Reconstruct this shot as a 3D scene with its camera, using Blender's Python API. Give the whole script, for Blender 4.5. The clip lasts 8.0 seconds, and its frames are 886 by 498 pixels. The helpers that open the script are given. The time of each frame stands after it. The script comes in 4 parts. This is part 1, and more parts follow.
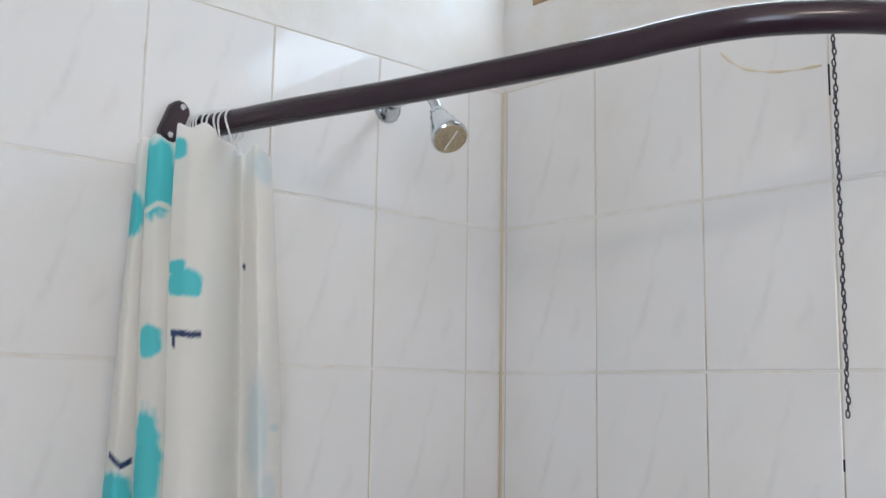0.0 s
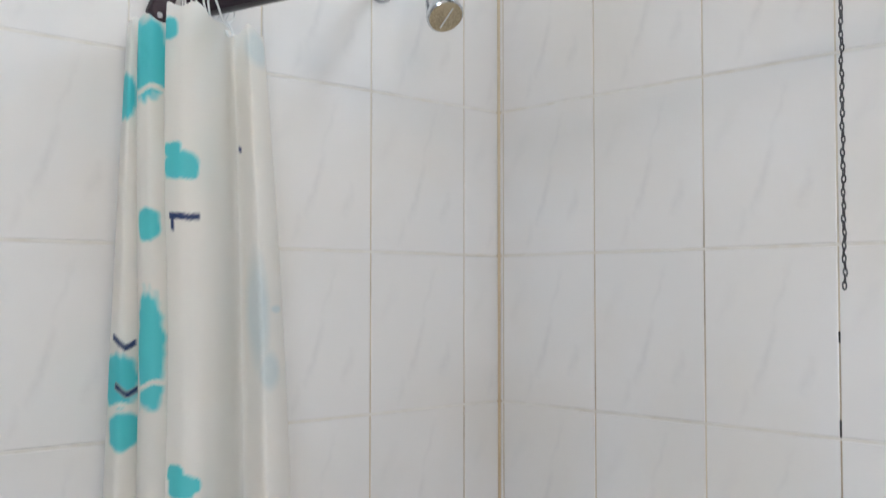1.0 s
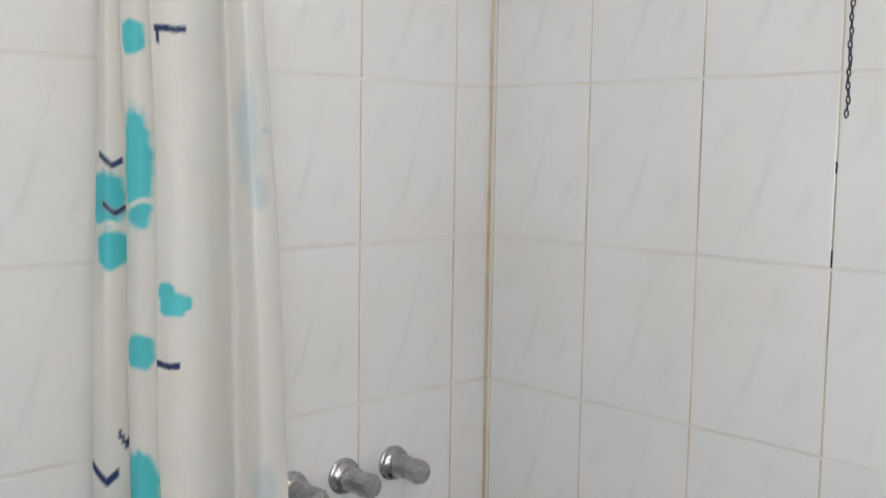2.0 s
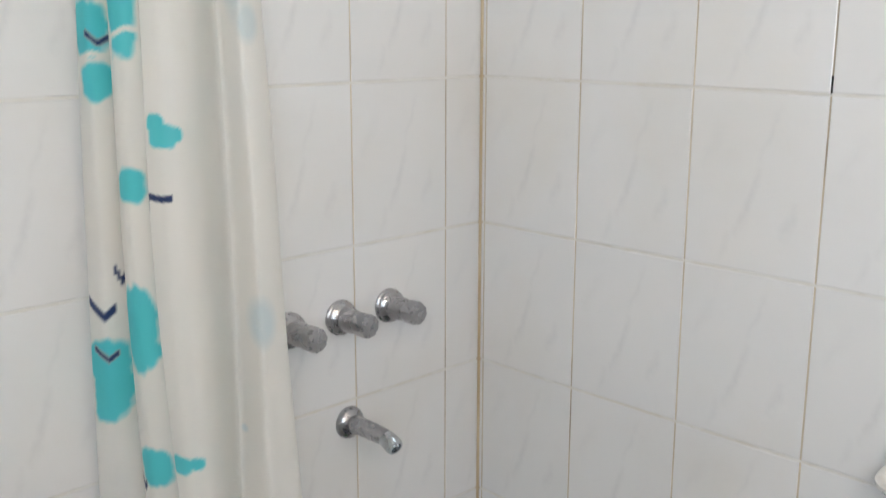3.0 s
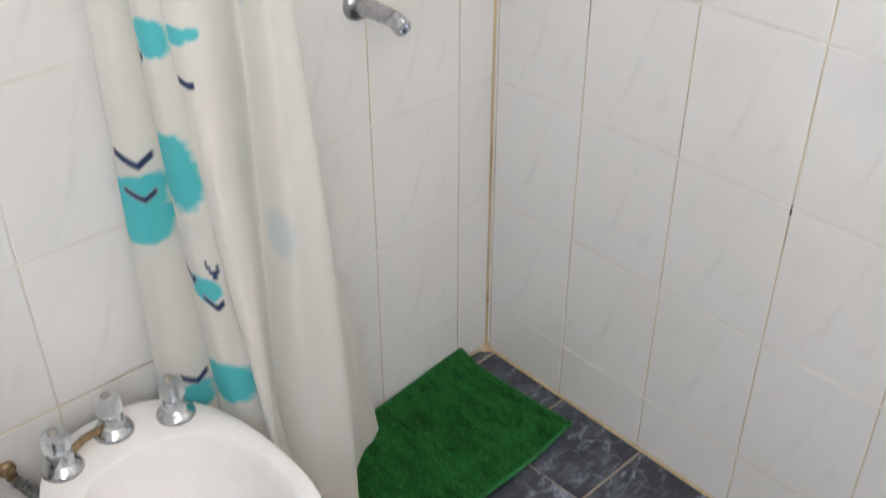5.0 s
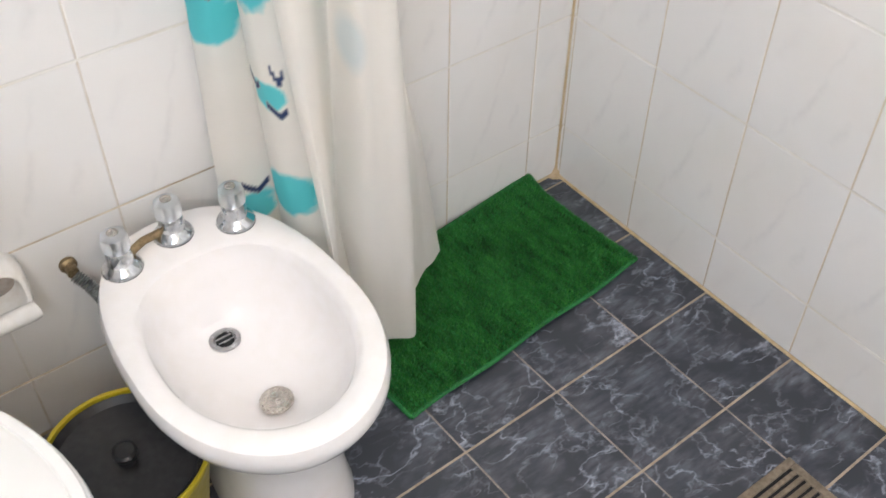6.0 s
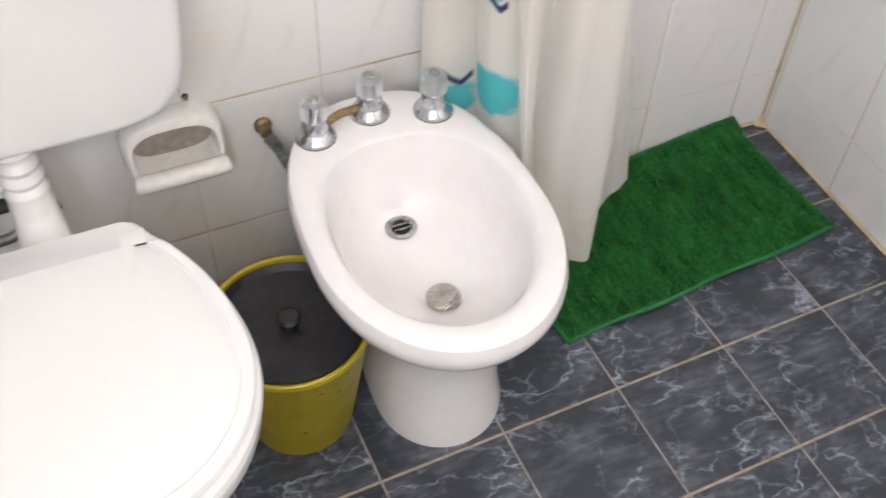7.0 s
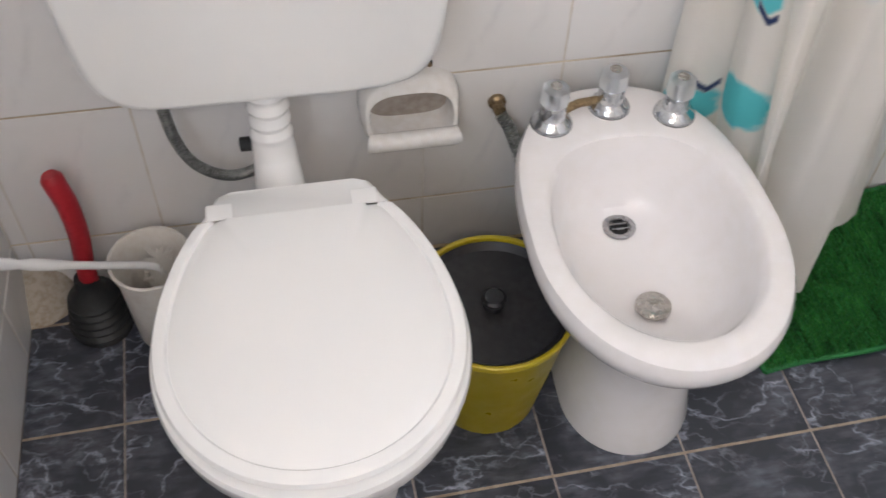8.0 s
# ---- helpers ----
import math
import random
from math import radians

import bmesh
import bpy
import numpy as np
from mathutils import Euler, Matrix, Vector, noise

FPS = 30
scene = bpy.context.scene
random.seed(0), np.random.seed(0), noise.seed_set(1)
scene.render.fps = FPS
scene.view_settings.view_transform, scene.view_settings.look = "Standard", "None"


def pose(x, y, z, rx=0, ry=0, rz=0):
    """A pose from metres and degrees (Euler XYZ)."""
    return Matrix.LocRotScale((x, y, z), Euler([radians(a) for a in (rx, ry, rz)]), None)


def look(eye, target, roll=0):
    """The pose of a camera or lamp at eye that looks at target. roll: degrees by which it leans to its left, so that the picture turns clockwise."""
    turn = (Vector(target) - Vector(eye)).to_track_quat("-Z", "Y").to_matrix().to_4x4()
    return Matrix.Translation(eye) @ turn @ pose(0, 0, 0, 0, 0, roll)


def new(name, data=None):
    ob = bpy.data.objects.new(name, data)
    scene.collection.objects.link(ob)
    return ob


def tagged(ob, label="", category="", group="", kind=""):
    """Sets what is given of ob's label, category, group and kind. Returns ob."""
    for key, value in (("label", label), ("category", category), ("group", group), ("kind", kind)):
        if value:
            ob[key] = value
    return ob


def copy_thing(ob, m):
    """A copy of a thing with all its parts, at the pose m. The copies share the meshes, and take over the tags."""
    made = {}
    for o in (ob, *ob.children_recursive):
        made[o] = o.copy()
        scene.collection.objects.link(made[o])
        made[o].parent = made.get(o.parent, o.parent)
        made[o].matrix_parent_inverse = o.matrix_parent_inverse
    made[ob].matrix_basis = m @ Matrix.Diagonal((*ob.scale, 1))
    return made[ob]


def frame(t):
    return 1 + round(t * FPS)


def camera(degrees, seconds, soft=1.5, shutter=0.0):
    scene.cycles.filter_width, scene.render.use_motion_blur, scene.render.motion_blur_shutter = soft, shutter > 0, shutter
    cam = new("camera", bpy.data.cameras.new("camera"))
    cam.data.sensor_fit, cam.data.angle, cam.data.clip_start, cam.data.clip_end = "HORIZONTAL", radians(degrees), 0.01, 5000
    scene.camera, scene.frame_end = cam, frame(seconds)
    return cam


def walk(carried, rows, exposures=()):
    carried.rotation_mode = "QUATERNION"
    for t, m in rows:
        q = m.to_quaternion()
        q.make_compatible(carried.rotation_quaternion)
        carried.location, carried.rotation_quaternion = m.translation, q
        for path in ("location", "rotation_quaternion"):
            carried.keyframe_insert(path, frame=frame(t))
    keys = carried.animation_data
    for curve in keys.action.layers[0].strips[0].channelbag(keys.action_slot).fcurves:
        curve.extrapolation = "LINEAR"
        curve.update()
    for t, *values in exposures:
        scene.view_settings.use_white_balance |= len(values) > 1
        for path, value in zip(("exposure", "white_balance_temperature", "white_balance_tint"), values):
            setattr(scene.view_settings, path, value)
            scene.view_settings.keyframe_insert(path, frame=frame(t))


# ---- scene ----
cam = camera(47.3, 8.0, soft=1.4, shutter=0.3)
PATH = [
    (0, (-1.2616, -1.2316, 1.5849), (0.0712, 0.2319, 1.8709), 0.95),
    (0.5, (-1.2564, -1.2304, 1.5822), (0.0804, 0.2446, 1.7747), 1.05),
    (1, (-1.2612, -1.2238, 1.5645), (0.0937, 0.2451, 1.6460), 0.02),
    (1.5, (-1.2578, -1.2079, 1.5542), (0.1116, 0.2475, 1.4739), 0.57),
    (3, (-1.2571, -1.1880, 1.4641), (0.1100, 0.2041, 1.0248), 0.10),
    (3.5, (-1.2466, -1.1804, 1.4705), (0.0838, 0.1726, 0.8386), -0.21),
    (4, (-1.236, -1.1945, 1.4366), (0.0394, 0.1252, 0.6518), -0.04),
    (4.5, (-1.217, -1.193, 1.426), (-0.0145, 0.1065, 0.4935), -0.28),
    (5, (-1.203, -1.19, 1.391), (-0.090, 0.038, 0.272), -0.19),
    (5.2, (-1.2, -1.186, 1.383), (-0.127, 0.003, 0.189), -0.15),
    (6.3, (-1.168, -1.138, 1.338), (-0.365, 0.016, -0.092), 1.2),
    (6.5, (-1.182, -1.136, 1.326), (-0.428, 0.030, -0.113), 1.7),
    (7, (-1.205, -1.102, 1.309), (-0.637, 0.084, -0.199), 2.6),
    (7.2, (-1.218, -1.088, 1.31), (-0.724, 0.110, -0.214), 2.6),
    (7.5, (-1.245, -1.071, 1.311), (-0.829, 0.138, -0.227), 2.7),
    (8, (-1.275, -1.055, 1.309), (-1.008, 0.182, -0.240), 2.3),
]
walk(cam, [(t, look(eye, target, roll)) for t, eye, target, roll in PATH],
     exposures=[(0, -0.48, 5660, 8), (0.5, -0.42, 5690, 7), (1.5, -0.31, 5800, 7), (3.0, -0.08, 5860, 6), (5, 0.34, 5960, 8), (6.5, 0.78, 6040, 11), (7.2, 0.56, 6020, 12), (8, 0.26, 6010, 13)])

# ---- light ----
world = bpy.data.worlds.new("sky")
scene.world = world
world.use_nodes = True
wn = world.node_tree.nodes
sky = wn.new("ShaderNodeTexSky")
sky.sky_type, sky.sun_disc = "NISHITA", False
sky.sun_elevation, sky.sun_rotation = radians(48), radians(70)
wn["Background"].inputs[1].default_value = 0.12
world.node_tree.links.new(sky.outputs[0], wn["Background"].inputs[0])


def lamp(name, kind, m, energy, colour, size=0.1, size_y=0.1):
    data = bpy.data.lights.new(name, kind)
    data.energy, data.color = energy, colour
    if kind == "AREA":
        data.shape, data.size, data.size_y = "RECTANGLE", size, size_y
    elif kind == "POINT":
        data.shadow_soft_size = size
    ob = new(name, data)
    ob.matrix_world = m
    return ob


WEST, SOUTH, HIGH, TILED = -1.708, -2.05, 2.62, 2.124
# daylight through the high window, and a fill lamp added in an unseen doorway
lamp("window_daylight", "AREA", look((0.11, -0.61, 2.40), (-0.95, -0.80, 0.9)), 5.5, (0.86, 0.955, 1.0), 1.0, 0.20)
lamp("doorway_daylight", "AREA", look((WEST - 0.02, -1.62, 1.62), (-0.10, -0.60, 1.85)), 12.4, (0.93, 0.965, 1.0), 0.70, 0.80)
# two warm bulbs of the fitting on the wall behind the camera: their glass glows
BULBS = ((-1.12, -1.88, 2.20), (-1.34, -1.88, 2.20))


# ---- materials ----
def material(name, colour, rough=0.5, metal=0.0, spots=None, scale=8.0, amount=0.25, bump=0.0, bump_scale=60.0, coat=0.0, coords="Object"):
    m = bpy.data.materials.new(name)
    m.use_nodes = True
    n, l = m.node_tree.nodes, m.node_tree.links
    p = n["Principled BSDF"]
    p.inputs["Base Color"].default_value = (*colour, 1)
    p.inputs["Roughness"].default_value, p.inputs["Metallic"].default_value = rough, metal
    p.inputs["Coat Weight"].default_value = coat
    tc = n.new("ShaderNodeTexCoord")
    if spots:
        a, b = n.new("ShaderNodeTexNoise"), n.new("ShaderNodeTexNoise")
        a.inputs["Scale"].default_value, b.inputs["Scale"].default_value = scale, scale * 7
        a.inputs["Detail"].default_value, b.inputs["Detail"].default_value = 5, 3
        for q in (a, b):
            l.new(tc.outputs[coords], q.inputs["Vector"])
        add = n.new("ShaderNodeMath")
        add.operation = "MULTIPLY"
        l.new(a.outputs[0], add.inputs[0]), l.new(b.outputs[0], add.inputs[1])
        r = n.new("ShaderNodeMapRange")
        r.inputs["From Min"].default_value, r.inputs["From Max"].default_value = 0.18, 0.36
        r.inputs["To Max"].default_value = amount
        l.new(add.outputs[0], r.inputs[0])
        mix = n.new("ShaderNodeMix")
        mix.data_type = "RGBA"
        mix.inputs["A"].default_value, mix.inputs["B"].default_value = (*colour, 1), (*spots, 1)
        l.new(r.outputs[0], mix.inputs["Factor"])
        l.new(mix.outputs["Result"], p.inputs["Base Color"])
        rr = n.new("ShaderNodeMapRange")
        rr.inputs["From Min"].default_value, rr.inputs["From Max"].default_value = 0.3, 0.7
        rr.inputs["To Min"].default_value, rr.inputs["To Max"].default_value = rough * 0.8, min(1.0, rough * 1.3)
        l.new(b.outputs[0], rr.inputs[0]), l.new(rr.outputs[0], p.inputs["Roughness"])
    if bump:
        t, bp = n.new("ShaderNodeTexNoise"), n.new("ShaderNodeBump")
        t.inputs["Scale"].default_value, t.inputs["Detail"].default_value = bump_scale, 4
        bp.inputs["Strength"].default_value, bp.inputs["Distance"].default_value = bump, 0.01
        l.new(tc.outputs[coords], t.inputs["Vector"]), l.new(t.outputs[0], bp.inputs["Height"])
        l.new(bp.outputs[0], p.inputs["Normal"])
    return m


def calc(tree, op, a, b=None, c=None, clamp=False):
    """A math node on values or sockets."""
    node = tree.nodes.new("ShaderNodeMath")
    node.operation, node.use_clamp = op, clamp
    for i, v in enumerate((a, b, c)):
        if v is None:
            continue
        if isinstance(v, (int, float)):
            node.inputs[i].default_value = v
        else:
            tree.links.new(v, node.inputs[i])
    return node.outputs[0]


def wall_tile_material():
    """Glazed white with soft grey strokes, the same print on every tile."""
    m = material("glazed_wall_tile", (0.80, 0.79, 0.785), 0.045)
    tree = m.node_tree
    n, l = tree.nodes, tree.links
    uv = n.new("ShaderNodeTexCoord")
    sep = n.new("ShaderNodeSeparateXYZ")
    l.new(uv.outputs["UV"], sep.inputs[0])
    warp = n.new("ShaderNodeTexNoise")
    warp.inputs["Scale"].default_value, warp.inputs["Detail"].default_value = 28, 4
    l.new(uv.outputs["UV"], warp.inputs["Vector"])
    shift = calc(tree, "MULTIPLY_ADD", warp.outputs[0], 0.024, -0.012)
    fine = n.new("ShaderNodeTexNoise")
    fine.inputs["Scale"].default_value, fine.inputs["Detail"].default_value = 90, 3
    l.new(uv.outputs["UV"], fine.inputs["Vector"])
    total = None
    # centre, half length, half width, strength, lean
    for cu, cv, half, wide, power, lean in ((0.093, 0.095, 0.055, 0.0095, 0.19, 17), (0.155, 0.075, 0.030, 0.012, 0.15, 22),
                                            (0.060, 0.030, 0.025, 0.008, 0.11, 15), (0.120, 0.190, 0.045, 0.007, 0.10, 17), (0.035, 0.170, 0.04, 0.014, 0.08, 30)):
        s, c = math.sin(radians(lean)), math.cos(radians(lean))
        du, dv = calc(tree, "SUBTRACT", sep.outputs[0], cu), calc(tree, "SUBTRACT", sep.outputs[1], cv)
        along = calc(tree, "ADD", calc(tree, "MULTIPLY", du, s), calc(tree, "MULTIPLY", dv, c))
        across = calc(tree, "ADD", calc(tree, "SUBTRACT", calc(tree, "MULTIPLY", du, c), calc(tree, "MULTIPLY", dv, s)), shift)
        a = calc(tree, "SUBTRACT", 1.0, calc(tree, "DIVIDE", calc(tree, "ABSOLUTE", along), half), clamp=True)
        b = calc(tree, "SUBTRACT", 1.0, calc(tree, "DIVIDE", calc(tree, "ABSOLUTE", across), wide), clamp=True)
        k = calc(tree, "MULTIPLY", calc(tree, "MULTIPLY", calc(tree, "SQRT", a), b), power)
        total = k if total is None else calc(tree, "MAXIMUM", total, k)
    total = calc(tree, "MULTIPLY", total, calc(tree, "MULTIPLY_ADD", fine.outputs[0], 1.0, 0.15), clamp=True)
    cloud = n.new("ShaderNodeTexNoise")
    cloud.inputs["Scale"].default_value = 3.0
    l.new(uv.outputs["Object"], cloud.inputs["Vector"])
    info = n.new("ShaderNodeObjectInfo")
    base = n.new("ShaderNodeMix")
    base.data_type = "RGBA"
    base.inputs["A"].default_value, base.inputs["B"].default_value = (0.86, 0.85, 0.845, 1), (0.82, 0.81, 0.80, 1)
    l.new(calc(tree, "MULTIPLY_ADD", info.outputs["Random"], 0.5, calc(tree, "MULTIPLY", cloud.outputs[0], 0.5)), base.inputs["Factor"])
    mix = n.new("ShaderNodeMix")
    mix.data_type = "RGBA"
    mix.inputs["B"].default_value = (0.33, 0.33, 0.36, 1)
    where, film, level, grime = n.new("ShaderNodeNewGeometry"), n.new("ShaderNodeTexNoise"), n.new("ShaderNodeMapRange"), n.new("ShaderNodeMix")
    film.inputs["Scale"].default_value, film.inputs["Detail"].default_value = 2.6, 6
    level.inputs["From Min"].default_value, level.inputs["From Max"].default_value, level.inputs["To Max"].default_value = 0.48, 0.74, 0.5
    grime.data_type = "RGBA"
    grime.inputs["B"].default_value = (0.76, 0.71, 0.63, 1)
    l.new(where.outputs["Position"], film.inputs["Vector"]), l.new(film.outputs[0], level.inputs[0]), l.new(level.outputs[0], grime.inputs["Factor"])
    l.new(base.outputs["Result"], grime.inputs["A"])
    l.new(grime.outputs["Result"], mix.inputs["A"]), l.new(total, mix.inputs["Factor"])
    l.new(mix.outputs["Result"], n["Principled BSDF"].inputs["Base Color"])
    bump = n.new("ShaderNodeBump")
    wave = n.new("ShaderNodeTexNoise")
    wave.inputs["Scale"].default_value = 9
    l.new(uv.outputs["Object"], wave.inputs["Vector"]), l.new(wave.outputs[0], bump.inputs["Height"])
    bump.inputs["Strength"].default_value, bump.inputs["Distance"].default_value = 0.03, 0.01
    l.new(bump.outputs[0], n["Principled BSDF"].inputs["Normal"])
    return m


def floor_tile_material():
    """Slate-blue glazed tile with broken whitish veins."""
    m = material("slate_floor_tile", (0.05, 0.055, 0.07), 0.38)
    tree = m.node_tree
    n, l = tree.nodes, tree.links
    uv, info = n.new("ShaderNodeTexCoord"), n.new("ShaderNodeObjectInfo")
    spot = n.new("ShaderNodeVectorMath")
    spot.operation = "ADD"
    l.new(uv.outputs["UV"], spot.inputs[0])
    l.new(calc(tree, "MULTIPLY", info.outputs["Random"], 40.0), spot.inputs[1])
    lean = n.new("ShaderNodeMapping")
    lean.inputs["Rotation"].default_value, lean.inputs["Scale"].default_value = (0, 0, radians(38)), (0.85, 1.15, 1.0)
    l.new(spot.outputs[0], lean.inputs[0])
    total = None
    for scale, wide, power, low, gate_scale in ((5.5, 0.011, 0.56, 0.38, 9.0), (9.0, 0.016, 0.40, 0.42, 12.0), (17.0, 0.026, 0.26, 0.42, 9.0)):
        v, gate, g = n.new("ShaderNodeTexNoise"), n.new("ShaderNodeTexNoise"), n.new("ShaderNodeMapRange")
        v.inputs["Scale"].default_value, v.inputs["Detail"].default_value, v.inputs["Distortion"].default_value = scale, 9, 0.25
        gate.inputs["Scale"].default_value, gate.inputs["Detail"].default_value = gate_scale, 3
        l.new(lean.outputs[0], v.inputs["Vector"]), l.new(spot.outputs[0], gate.inputs["Vector"])
        g.inputs["From Min"].default_value, g.inputs["From Max"].default_value = low, low + 0.16
        l.new(gate.outputs[0], g.inputs[0])
        k = calc(tree, "SUBTRACT", 1.0, calc(tree, "DIVIDE", calc(tree, "ABSOLUTE", calc(tree, "SUBTRACT", v.outputs[0], 0.5)), wide), clamp=True)
        k = calc(tree, "MULTIPLY", calc(tree, "MULTIPLY", k, power), g.outputs[0])
        total = k if total is None else calc(tree, "MAXIMUM", total, k)
    warp = n.new("ShaderNodeTexNoise")
    warp.inputs["Scale"].default_value, warp.inputs["Detail"].default_value, warp.inputs["Distortion"].default_value = 14, 8, 0.4
    l.new(lean.outputs[0], warp.inputs["Vector"])
    streak, stretch = n.new("ShaderNodeTexNoise"), n.new("ShaderNodeMapping")
    stretch.inputs["Rotation"].default_value, stretch.inputs["Scale"].default_value = (0, 0, radians(20)), (28, 95, 1)
    streak.inputs["Scale"].default_value, streak.inputs["Detail"].default_value = 1.0, 6
    l.new(spot.outputs[0], stretch.inputs[0]), l.new(stretch.outputs[0], streak.inputs["Vector"])
    grain = calc(tree, "MULTIPLY", calc(tree, "SUBTRACT", streak.outputs[0], 0.30, clamp=True), 4.2)
    haze = calc(tree, "MULTIPLY", calc(tree, "SUBTRACT", warp.outputs[0], 0.42, clamp=True), 0.70)
    total = calc(tree, "MULTIPLY", calc(tree, "ADD", total, haze, clamp=True), grain, clamp=True)
    mix = n.new("ShaderNodeMix")
    mix.data_type = "RGBA"
    mix.inputs["A"].default_value, mix.inputs["B"].default_value = (0.035, 0.039, 0.051, 1), (0.45, 0.485, 0.59, 1)
    l.new(total, mix.inputs["Factor"]), l.new(mix.outputs["Result"], n["Principled BSDF"].inputs["Base Color"])
    return m


def grout_material(name, dark, middle, light, beige):
    """Joint mortar, browner and mouldy in stretches, blending to a beige high up."""
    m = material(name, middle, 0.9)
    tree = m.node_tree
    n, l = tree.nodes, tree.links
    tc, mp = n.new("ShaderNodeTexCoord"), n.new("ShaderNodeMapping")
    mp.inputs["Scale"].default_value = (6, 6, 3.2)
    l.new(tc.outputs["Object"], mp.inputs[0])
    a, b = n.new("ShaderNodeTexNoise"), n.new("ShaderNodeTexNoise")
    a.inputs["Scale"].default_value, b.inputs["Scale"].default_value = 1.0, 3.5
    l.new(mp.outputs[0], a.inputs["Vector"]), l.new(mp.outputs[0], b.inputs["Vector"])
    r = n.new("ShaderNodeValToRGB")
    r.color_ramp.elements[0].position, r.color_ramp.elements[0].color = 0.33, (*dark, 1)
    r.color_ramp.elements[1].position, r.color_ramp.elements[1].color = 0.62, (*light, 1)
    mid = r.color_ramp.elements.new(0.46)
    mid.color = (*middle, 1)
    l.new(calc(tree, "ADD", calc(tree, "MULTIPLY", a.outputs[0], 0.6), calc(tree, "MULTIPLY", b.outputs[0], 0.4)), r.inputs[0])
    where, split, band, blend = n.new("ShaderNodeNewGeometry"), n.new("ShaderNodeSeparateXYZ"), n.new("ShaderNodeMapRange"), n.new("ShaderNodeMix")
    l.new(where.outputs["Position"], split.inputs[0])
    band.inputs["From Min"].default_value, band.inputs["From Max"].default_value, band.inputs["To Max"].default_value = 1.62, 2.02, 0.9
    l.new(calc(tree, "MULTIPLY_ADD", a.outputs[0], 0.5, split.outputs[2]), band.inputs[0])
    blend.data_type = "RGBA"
    blend.inputs["B"].default_value = (*beige, 1)
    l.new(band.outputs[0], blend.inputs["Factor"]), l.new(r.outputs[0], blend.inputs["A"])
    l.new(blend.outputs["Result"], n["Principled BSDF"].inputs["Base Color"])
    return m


def curtain_material():
    m = bpy.data.materials.new("printed_curtain_plastic")
    m.use_nodes = True
    tree = m.node_tree
    n, l = tree.nodes, tree.links
    p, out = n["Principled BSDF"], n["Material Output"]
    at = n.new("ShaderNodeAttribute")
    at.attribute_name = "print"
    sep = n.new("ShaderNodeSeparateColor")
    l.new(at.outputs["Color"], sep.inputs[0])
    tc, no = n.new("ShaderNodeTexCoord"), n.new("ShaderNodeTexNoise")
    no.inputs["Scale"].default_value = 5
    l.new(tc.outputs["Object"], no.inputs["Vector"])
    cloth = n.new("ShaderNodeMix")
    cloth.data_type = "RGBA"
    cloth.inputs["A"].default_value, cloth.inputs["B"].default_value = (0.97, 0.965, 0.95, 1), (0.96, 0.92, 0.85, 1)
    l.new(no.outputs[0], cloth.inputs["Factor"])
    last = cloth.outputs["Result"]
    for channel, colour in (("Blue", (0.66, 0.80, 0.86)), ("Red", (0.15, 0.71, 0.77)), ("Green", (0.035, 0.06, 0.17))):
        mix = n.new("ShaderNodeMix")
        mix.data_type = "RGBA"
        mix.inputs["B"].default_value = (*colour, 1)
        l.new(last, mix.inputs["A"]), l.new(sep.outputs[channel], mix.inputs["Factor"])
        last = mix.outputs["Result"]
    l.new(last, p.inputs["Base Color"])
    p.inputs["Roughness"].default_value = 0.42
    tr = n.new("ShaderNodeBsdfTranslucent")
    l.new(last, tr.inputs["Color"])
    blend = n.new("ShaderNodeMixShader")
    blend.inputs[0].default_value = 0.50
    l.new(p.outputs[0], blend.inputs[1]), l.new(tr.outputs[0], blend.inputs[2]), l.new(blend.outputs[0], out.inputs["Surface"])
    wr, bp = n.new("ShaderNodeTexNoise"), n.new("ShaderNodeBump")
    wr.inputs["Scale"].default_value, wr.inputs["Detail"].default_value = 14, 5
    bp.inputs["Strength"].default_value, bp.inputs["Distance"].default_value = 0.25, 0.01
    l.new(tc.outputs["Object"], wr.inputs["Vector"]), l.new(wr.outputs[0], bp.inputs["Height"]), l.new(bp.outputs[0], p.inputs["Normal"])
    return m


def turf_material():
    m = material("green_turf", (0.01, 0.12, 0.02), 0.6)
    n, l = m.node_tree.nodes, m.node_tree.links
    geo, r = n.new("ShaderNodeNewGeometry"), n.new("ShaderNodeValToRGB")
    r.color_ramp.elements[0].color, r.color_ramp.elements[1].color = (0.005, 0.055, 0.006, 1), (0.066, 0.34, 0.055, 1)
    tc, mp, no = n.new("ShaderNodeTexCoord"), n.new("ShaderNodeMapping"), n.new("ShaderNodeTexNoise")
    mp.inputs["Scale"].default_value = (1.0, 0.35, 1.0)
    no.inputs["Scale"].default_value, no.inputs["Detail"].default_value = 55, 4
    l.new(tc.outputs["Object"], mp.inputs[0]), l.new(mp.outputs[0], no.inputs["Vector"])
    value = calc(m.node_tree, "ADD", calc(m.node_tree, "MULTIPLY", geo.outputs["Random Per Island"], 0.45), calc(m.node_tree, "MULTIPLY_ADD", no.outputs[0], 2.2, -0.85), clamp=True)
    l.new(value, r.inputs[0]), l.new(r.outputs[0], n["Principled BSDF"].inputs["Base Color"])
    return m


